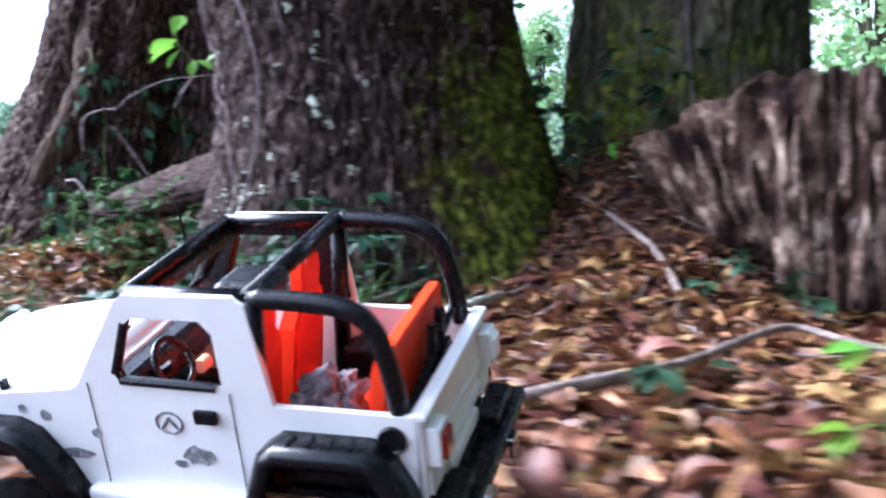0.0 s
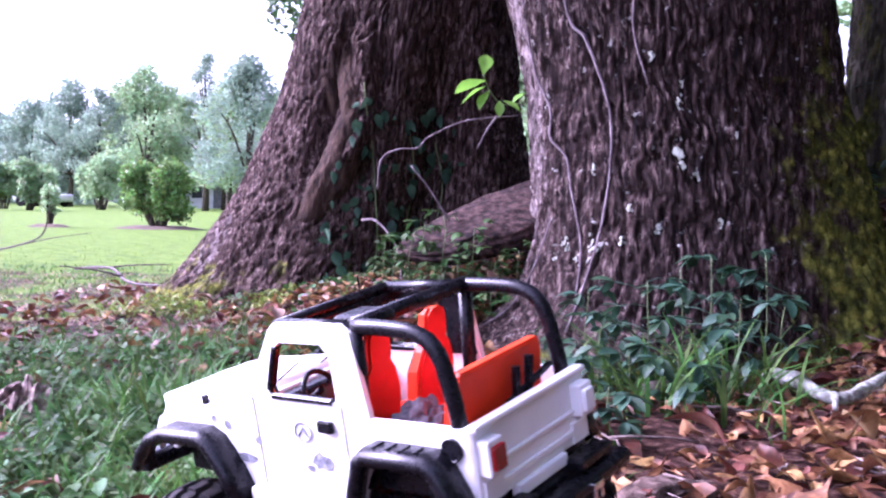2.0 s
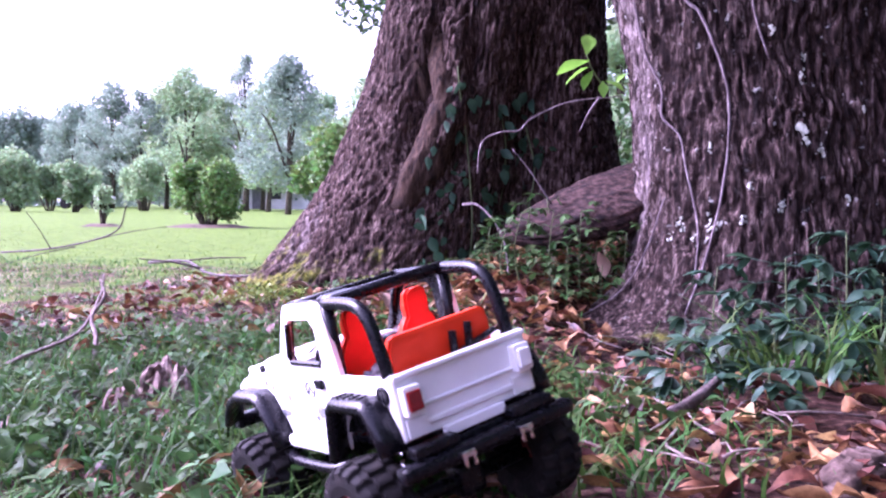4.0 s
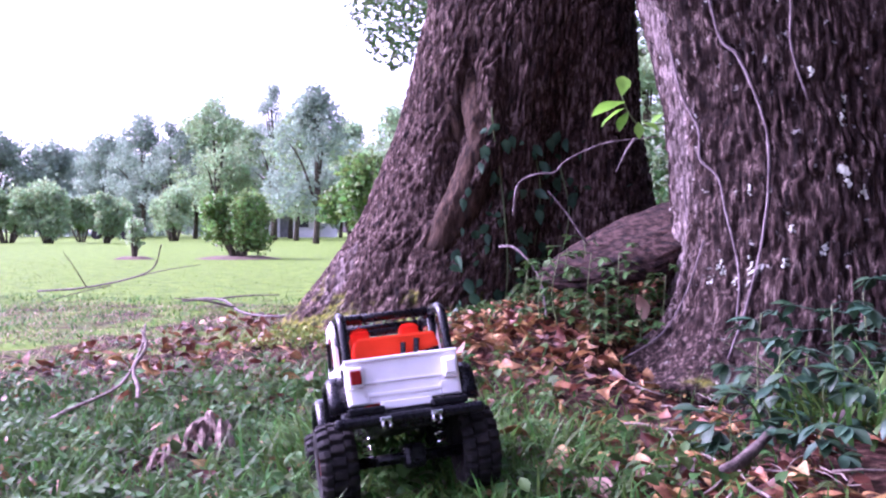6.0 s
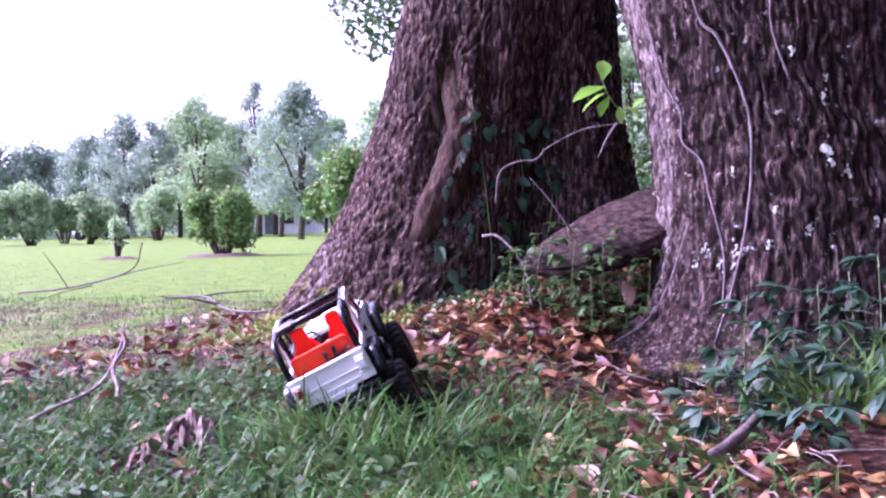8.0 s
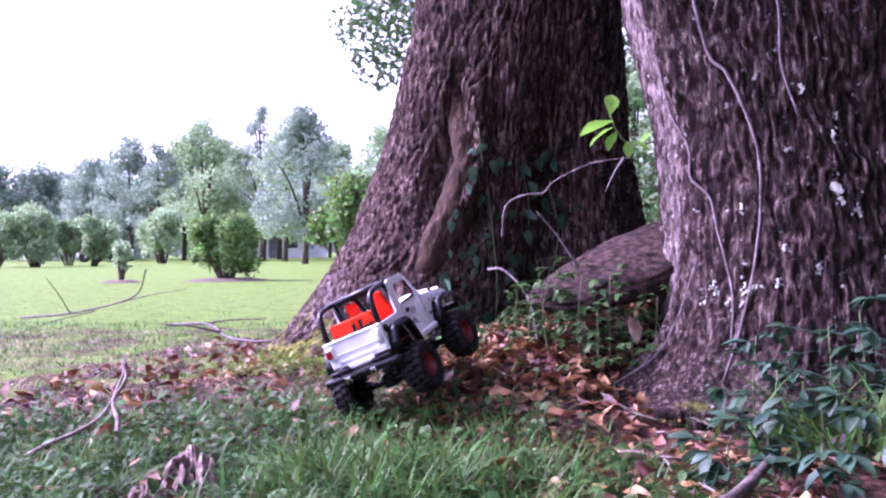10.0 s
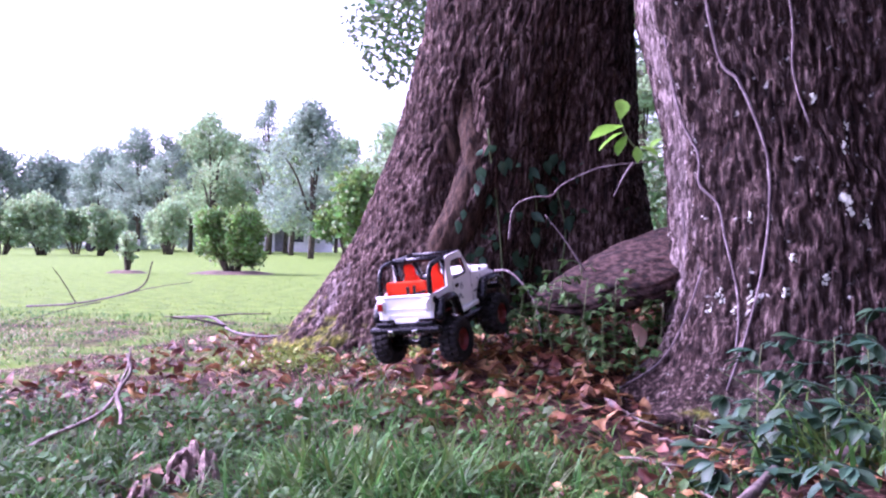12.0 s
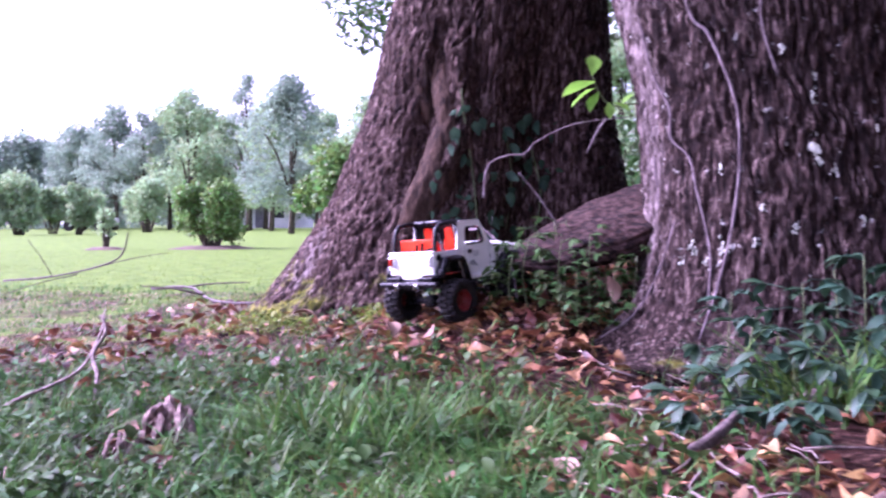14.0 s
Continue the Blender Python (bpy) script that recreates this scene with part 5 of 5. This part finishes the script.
def build_jeep():
    jeep = thing("toy_jeep", (0, 0, 0), "white toy off-road jeep with black roll cage and orange-red seats", "toy car")

    def add(name, data, material, label="", smooth=None, parent=None):
        return local_part(name, data, material, parent or jeep, label, smooth)

    W = 0.088
    # side panels with window, arches and rocker
    side = [(-.205, .146), (-.196, .146), (-.180, .186), (-.095, .186), (-.072, .124), (.074, .124), (.088, .156), (.108, .180), (.186, .180), (.214, .164), (.226, .150), (.226, .172), (.216, .188), (.196, .197), (.17, .203), (.10, .211), (.072, .215), (.064, .219), (.016, .290), (.008, .296),
            (-.078, .297), (-.088, .291), (-.098, .213), (-.205, .213)]
    window = [(-.060, .228), (-.059, .268), (-.050, .278), (.004, .278), (.012, .272), (.028, .232), (.025, .226), (-.056, .224)]
    for sgn in (-1, 1):
        x0, x1 = sgn * W, sgn * (W - 0.006)
        panel = add("side_panel", plate(side, [window], x0, x1), WHITE)
        add("window_trim", bar([(sgn * (W - .001), .011, .273), (sgn * (W - .001), .0275, .232), (sgn * (W - .001), .024, .2255), (sgn * (W - .001), -.054, .2245)], 0.0036, 8, 0), BLACK, "black window trim", parent=panel)
        lining = [(.014, .292), (-.080, .293), (-.0865, .287), (-.0935, .222), (.060, .222)]
        add("frame_lining", plate(lining, [[(y * 0.985 - 0.0005, z) for y, z in window]], sgn * (W - 0.0065), sgn * (W - 0.0085)), BLACK, "black lining of the door frame", parent=panel)
        add("sill", boxed(*sorted((sgn * (W - .002), sgn * (W + .011))), -.066, .070, .118, .133, bevel=0.004), WHITE, parent=panel)
        add("door_handle", boxed(*sorted((sgn * W, sgn * (W + 0.005))), -.052, -.034, .196, .207, bevel=0.0015), BLACK, "black door handle", parent=panel)
        add("door_seam", boxed(*sorted((sgn * W, sgn * (W + 0.0008))), -.0652, -.0645, .134, .222), DECAL, parent=panel)
        add("door_seam", boxed(*sorted((sgn * W, sgn * (W + 0.0008))), .0540, .0547, .134, .222), DECAL, parent=panel)
        ring = Soup()
        tube(ring, [(sgn * (W + 0.0006), -.010 + .011 * math.cos(a), .193 + .009 * math.sin(a)) for a in np.linspace(0, 6.28, 22)], 0.0009, 5)
        tube(ring, [(sgn * (W + 0.0006), -.017, .188), (sgn * (W + 0.0006), -.010, .197), (sgn * (W + 0.0006), -.003, .188)], 0.0012, 5)
        add("round_print", ring, DECAL, "round grey print on the door", parent=panel)
        for k, (y, z, a, b) in enumerate(((-.030, .166, .017, .009), (.078, .158, .017, .006), (.100, .190, .006, .006), (.056, .178, .006, .005), (-.014, .158, .007, .004), (.120, .194, .005, .005))):
            s = Soup()
            outline = [(y + a * math.cos(t) * (0.7 + 0.5 * abs(noise.noise(Vector((t * 2, y * 90, k))))), z + b * math.sin(t) * (0.7 + 0.6 * abs(noise.noise(Vector((t * 3, k, y * 50)))))) for t in np.arange(0, 6.28, 0.35)]
            s.add([(sgn * (W + 0.0009), p, q) for p, q in outline], [tuple(range(len(outline)))])
            add("worn_print", s, DECAL, "worn grey print", parent=panel)
        cap = add("fuel_cap", disc((sgn * (W + 0.001), -.186, .195), 0.0105, 0.003), BLACK, "round black fuel cap", parent=panel)
        add("cap_ring", bar([(sgn * (W + 0.0022), -.186 + .0095 * math.cos(a), .195 + .0095 * math.sin(a)) for a in np.linspace(0, 6.28, 20)], 0.0011, 6, 0), BLACK, parent=cap)
        # rear flare and front flare
        rear = [(-.206, .140), (-.200, .160), (-.186, .186), (-.172, .195), (-.104, .195), (-.090, .185), (-.076, .150), (-.068, .122)]
        flare = add("rear_flare", arch(rear, W - 0.003, 0.116, 0.003, sgn), BLACK, "glossy black rear fender flare", smooth=True)
        for y in (-.16, -.145, -.13, -.115):
            add("rivet", boxed(*sorted((sgn * (W + .006), sgn * (W + 0.020))), y - .001, y + .001, .1955, .1972), BLACK, parent=flare)
        front = [(.070, .120), (.084, .150), (.106, .179), (.124, .187), (.185, .186), (.216, .175), (.236, .158), (.248, .140)]
        add("front_flare", arch(front, W - 0.003, 0.116, 0.003, sgn), BLACK, "glossy black front fender flare", smooth=True)
        add("rock_slider", bar([(sgn * .083, -.075, .112), (sgn * .103, -.055, .106), (sgn * .103, .055, .106), (sgn * .083, .075, .112)], 0.006), BLACK, "black rock slider", smooth=True)
        add("hood_latch", boxed(*sorted((sgn * 0.079, sgn * 0.085)), .135, .141, .200, .216, bevel=0.001), BLACK)
        add("inner_arch", boxed(*sorted((sgn * 0.055, sgn * 0.083)), -.185, -.09, .146, .1855, bevel=0.004), BLACK)
    # tub, tailgate and floor
    add("floor_pan", boxed(-.083, .083, -.198, .07, .136, .142), BLACK)
    gate = add("tailgate", boxed(-.088, .088, -.208, -.199, .146, .213, bevel=0.003), WHITE)
    add("tailgate_rib", boxed(-.062, .062, -.2105, -.2075, .156, .162, bevel=0.001), WHITE, parent=gate)
    add("tailgate_rib", boxed(-.062, .062, -.2105, -.2075, .176, .180, bevel=0.001), WHITE, parent=gate)
    add("tailgate_lip", boxed(-.088, .088, -.212, -.200, .210, .216, bevel=0.002), WHITE, parent=gate)
    add("lower_apron", boxed(-.040, .040, -.212, -.203, .136, .148, bevel=0.002), WHITE, parent=gate)
    for sgn in (-1, 1):
        light = add("tail_light", boxed(*sorted((sgn * .062, sgn * .084)), -.219, -.206, .172, .203, bevel=0.002), WHITE)
        add("lens", boxed(*sorted((sgn * .0645, sgn * .0815)), -.223, -.217, .177, .198, bevel=0.002), LENS if sgn < 0 else WHITE, "red tail light lens" if sgn < 0 else "blank white lens", parent=light)
        add("plate_recess", boxed(*sorted((sgn * .056, sgn * .083)), -.2105, -.206, .148, .168, bevel=0.001), WHITE)
    # hood, grille, cowl
    hood = lofted([[(-w + .008, y, .165), (-w + .002, y, z - .014), (-w * .88, y, z - .003), (-w * .5, y, z + c), (0, y, z + c * 1.3), (w * .5, y, z + c), (w * .88, y, z - .003), (w - .002, y, z - .014), (w - .008, y, .165)]
                   for y, w, z, c in ((.060, .0872, .221, .002), (.10, .0872, .219, .004), (.16, .0868, .213, .006), (.205, .084, .206, .006), (.230, .076, .197, .004), (.240, .064, .186, .002))])
    add("hood", hood, WHITE, "rounded white hood", smooth=True)
    grille = add("grille", boxed(-.064, .064, .230, .240, .140, .204, bevel=0.004), WHITE)
    for k in range(7):
        add("slot", boxed(-.0335 + k * .0105, -.0295 + k * .0105, .2385, .2412, .155, .190), BLACK, parent=grille)
    for sgn in (-1, 1):
        add("headlight", disc((sgn * .049, .241, .180), 0.011, 0.006, "Y"), CHROME, parent=grille)
    add("cowl", boxed(-.084, .084, .052, .070, .200, .219, bevel=0.004), WHITE)
    # windscreen frame: leaning black frame with a thin white strip on top
    for sgn in (-1, 1):
        add("screen_pillar", bar([(sgn * .078, .064, .216), (sgn * .077, .014, .288)], 0.005, 8, 0), BLACK, smooth=True)
    add("screen_header", boxed(-.080, .080, .004, .018, .276, .288, bevel=0.003), BLACK)
    add("header_bar", bar([(-.080, .012, .292), (.080, .012, .292)], 0.0058, 10, 0), BLACK, "black bar over the windscreen", smooth=True)
    add("wiper", bar([(-.05, .070, .219), (-.02, .058, .236)], 0.0012, 5, 0), BLACK)
    add("wiper", bar([(.01, .070, .219), (.04, .058, .236)], 0.0012, 5, 0), BLACK)
    add("mirror", boxed(-.012, .012, -.004, .002, .262, .270, bevel=0.001), BLACK)
    # roll cage
    cage_r = 0.0074
    for sgn in (-1, 1):
        x = sgn * .080
        add("cage_rail", bar([(x, -.191, .205), (x, -.187, .240), (x, -.178, .274), (x, -.160, .289), (x, -.130, .293), (x, -.090, .294)], cage_r), BLACK,
            "black roll cage rail", smooth=True)
        add("front_rail", bar([(sgn * .0785, -.09, .2935), (sgn * .0775, .012, .292)], 0.0062, 8, 0), BLACK, smooth=True)
        add("cage_hoop", bar([(x, -.078, .146), (x, -.084, .22), (x, -.090, .292)], cage_r, 10, 0), BLACK, smooth=True)
    add("cage_crossbar", bar([(-.082, -.090, .295), (.082, -.090, .295)], cage_r, 10, 0), BLACK, "black roll cage crossbar", smooth=True)
    add("cage_pad", boxed(-.079, -.034, -.101, -.058, .285, .302, bevel=0.007), BLACK, "dull black pad strapped to the crossbar")
    # seats
    for sgn in (-1, 1):
        cx = sgn * .042
        add("seat", boxed(cx - .028, cx + .028, -.058, .005, .150, .172, bevel=0.006), RED, "orange-red front seat cushion")
        back = lofted([[(cx - w, y - d, z), (cx + w, y - d, z), (cx + w * 1.0, y + d, z), (cx - w * 1.0, y + d, z)] for w, y, d, z in
                       ((.028, -.054, .008, .150), (.030, -.058, .009, .185), (.029, -.064, .009, .222), (.022, -.069, .008, .240), (.016, -.071, .007, .248), (.017, -.073, .007, .262), (.015, -.075, .006, .276), (.009, -.076, .004, .280))])
        bmesh.ops.bevel(back, geom=[e for e in back.edges if abs(e.verts[0].co.z - e.verts[1].co.z) > 0.004], offset=0.003, segments=2, affect="EDGES")
        add("seat_back", back, RED, "orange-red bucket seat back with headrest", smooth=False)
    add("rear_bench", boxed(-.066, .066, -.170, -.125, .150, .172, bevel=0.006), RED, "orange-red rear bench cushion")
    bench = lofted([[(-w, y - d, z), (w, y - d, z), (w, y + d, z), (-w, y + d, z)] for w, y, d, z in ((.066, -.160, .008, .150), (.068, -.167, .008, .19), (.068, -.173, .007, .232), (.064, -.176, .006, .246), (.058, -.177, .004, .250))])
    bmesh.ops.bevel(bench, geom=[e for e in bench.edges if abs(e.verts[0].co.z - e.verts[1].co.z) > 0.004], offset=0.003, segments=2, affect="EDGES")
    add("bench_back", bench, RED, "orange-red rear bench back")
    rack = Soup()
    tube(rack, [(-.055, -.186, .196), (.066, -.188, .222)], 0.0035, 6)
    tube(rack, [(.006, -.187, .196), (.010, -.189, .236)], 0.0045, 6)
    tube(rack, [(.026, -.187, .200), (.032, -.189, .240)], 0.0045, 6)
    tube(rack, [(-.03, -.187, .190), (.05, -.188, .204)], 0.0028, 6)
    add("rear_rack", rack, BLACK, "black bars strapped to the rear bench")
    # crumpled grey bundle behind the front seat
    bm = bmesh.new()
    bmesh.ops.create_icosphere(bm, subdivisions=4, radius=1.0)
    for v in bm.verts:
        k = 1 + 0.35 * noise.noise(v.co * 2.3) + 0.28 * noise.noise(v.co * 5.5) + 0.15 * noise.noise(v.co * 11)
        v.co = Vector((-.040 + v.co.x * .034 * k, -.118 + v.co.y * .026 * k, .186 + v.co.z * .028 * k))
    add("grey_cloth", bm, GREY, "crumpled grey cloth")
    add("dashboard", boxed(-.078, .078, .030, .056, .185, .216, bevel=0.006), BLACK)
    ring = bar([(-.040 + .020 * math.cos(a), .010 + .009 * math.sin(a), .216 + .018 * math.sin(a)) for a in np.linspace(0, 6.28, 24)], 0.0028, 7, 0)
    wheel = add("steering_wheel", ring, BLACK, smooth=True)
    add("column", bar([(-.040, .034, .200), (-.040, .010, .216)], 0.004, 7, 0), BLACK, parent=wheel)
    add("gear_knob", disc((-.004, .008, .196), 0.006, 0.012, "X", 12), FAWN, "fawn gear knob")
    add("antenna", bar([(.086, .060, .200), (.090, .064, .235), (.098, .072, .300)], 0.0011, 5), BLACK)
    # bumpers, axles, springs
    rear_b = add("rear_bumper", boxed(-.114, .114, -.236, -.214, .112, .129, bevel=0.006), BLACK, "black rear bumper")
    for sgn in (-1, 1):
        add("bumper_step", boxed(*sorted((sgn * .036, sgn * .092)), -.228, -.208, .130, .142, bevel=0.003), BLACK, parent=rear_b)
        add("shackle", bar([(sgn * .038 + .006 * math.cos(a), -.240, .112 + .009 * math.sin(a)) for a in np.linspace(-0.6, 3.74, 14)], 0.0024, 7, 0), CHROME, "small chrome shackle", smooth=True, parent=rear_b)
        add("shackle_mount", boxed(*sorted((sgn * .030, sgn * .047)), -.242, -.234, .117, .124, bevel=0.001), CHROME, parent=rear_b)
    front_b = add("front_bumper", boxed(-.095, .095, .246, .266, .122, .142, bevel=0.004), BLACK, "black front bumper")
    add("winch", disc((0, .256, .150), 0.012, 0.06), BLACK, parent=front_b)
    add("chassis", boxed(-.034, .034, -.215, .250, .104, .134, bevel=0.003), BLACK)
    for y in (-.140, .140):
        axle = add("axle", bar([(-.092, y, .062), (.092, y, .062)], 0.009, 10, 0), BLACK, smooth=True)
        add("differential", boxed(-.006, .030, y - .018, y + .018, .044, .082, bevel=0.008), BLACK, parent=axle)
        for sgn in (-1, 1):
            s = Soup()
            tube(s, [(sgn * .060 + .008 * math.cos(a), y + .012 + .008 * math.sin(a), .070 + .0022 * a) for a in np.arange(0, 25, 0.5)], 0.0016, 5)
            add("spring", s, CHROME if y < 0 else BLACK, parent=axle)
    tyre, rim = wheel_meshes()
    for sgn in (-1, 1):
        for y in (-.140, .140):
            w = new("wheel")
            w.parent = jeep
            w.empty_display_size = 0.02
            flip = Matrix.Rotation(math.pi if sgn < 0 else 0, 4, "Z")
            for nm, me, mt in (("tyre", tyre, RUBBER), ("rim", rim, RIM)):
                ob = part(nm, me, mt)
                ob.parent = w
                ob.matrix_basis = flip
            WHEELS.append((w, sgn * 0.110, y))
    return jeep


JEEP = build_jeep()

# seconds, place on the ground, pitch, roll, heading
DRIVE = [
    (0.0, -0.315, 0.799, 0.004, 0.3, -19.3, 83.4),
    (0.5, -0.782, 0.952, 0.021, -4.7, -28.0, 68.9),
    (1.0, -1.003, 0.807, 0.089, -5.7, -22.0, 69.6),
    (1.5, -1.122, 0.799, 0.073, -5.8, -17.7, 67.9),
    (2.0, -1.215, 0.818, 0.056, -4.1, -10.4, 62.6),
    (2.5, -1.331, 0.895, 0.021, -3.6, -19.6, 58.1),
    (3.0, -1.389, 0.864, 0.001, -2.5, -19.9, 58.7),
    (5.5, -1.685, 1.355, 0.002, -18.2, -4.7, 25.7),
    (6.0, -1.714, 1.403, -0.003, -14.5, -5.4, 26.8),
    (6.5, -1.783, 1.543, -0.009, 0.3, -9.0, 26.5),
    (7.0, -1.831, 1.756, -0.056, 11.1, -12.2, 23.4),
    (7.5, -1.865, 1.848, -0.037, 8.9, -16.5, 20.2),
    (8.0, -1.932, 2.024, -0.000, 13.0, -26.2, 12.4),
    (10.5, -1.927, 2.473, 0.111, 9.4, -18.9, -13.5),
    (11.0, -1.932, 2.540, 0.120, 5.1, -15.4, -12.1),
    (11.5, -1.933, 2.558, 0.125, 4.3, -14.7, -11.3),
    (12.0, -1.936, 2.734, 0.163, 12.0, -5.2, -14.1),
    (12.5, -1.857, 2.915, 0.131, 2.9, -4.2, -27.1),
    (13.0, -1.852, 2.879, 0.130, 3.1, -4.7, -26.1),
    (13.5, -1.853, 2.888, 0.124, 3.6, -2.7, -27.8),
    (14.0, -1.836, 2.822, 0.129, 3.8, -2.6, -28.2),

]


def motions():
    walk(JEEP, [(t, pose(*p)) for t, *p in DRIVE])
    times = [r[0] for r in DRIVE]
    ticks = [round(0.1 * i, 1) for i in range(141)]
    xy = [(np.interp(t, times, [r[1] for r in DRIVE]), np.interp(t, times, [r[2] for r in DRIVE]), radians(np.interp(t, times, [r[6] for r in DRIVE]))) for t in ticks]
    roll, rows = 0.0, [(0.0, 0.0)]
    for (x0, y0, a0), (x1, y1, a1), t in zip(xy, xy[1:], ticks[1:]):
        along = -(x1 - x0) * math.sin(a1) + (y1 - y0) * math.cos(a1)
        roll -= math.degrees(along / 0.065)
        rows.append((t, roll))
    for w, x, y in WHEELS:
        walk(w, [(t, pose(x, y, 0.065, a)) for t, a in rows])


motions()
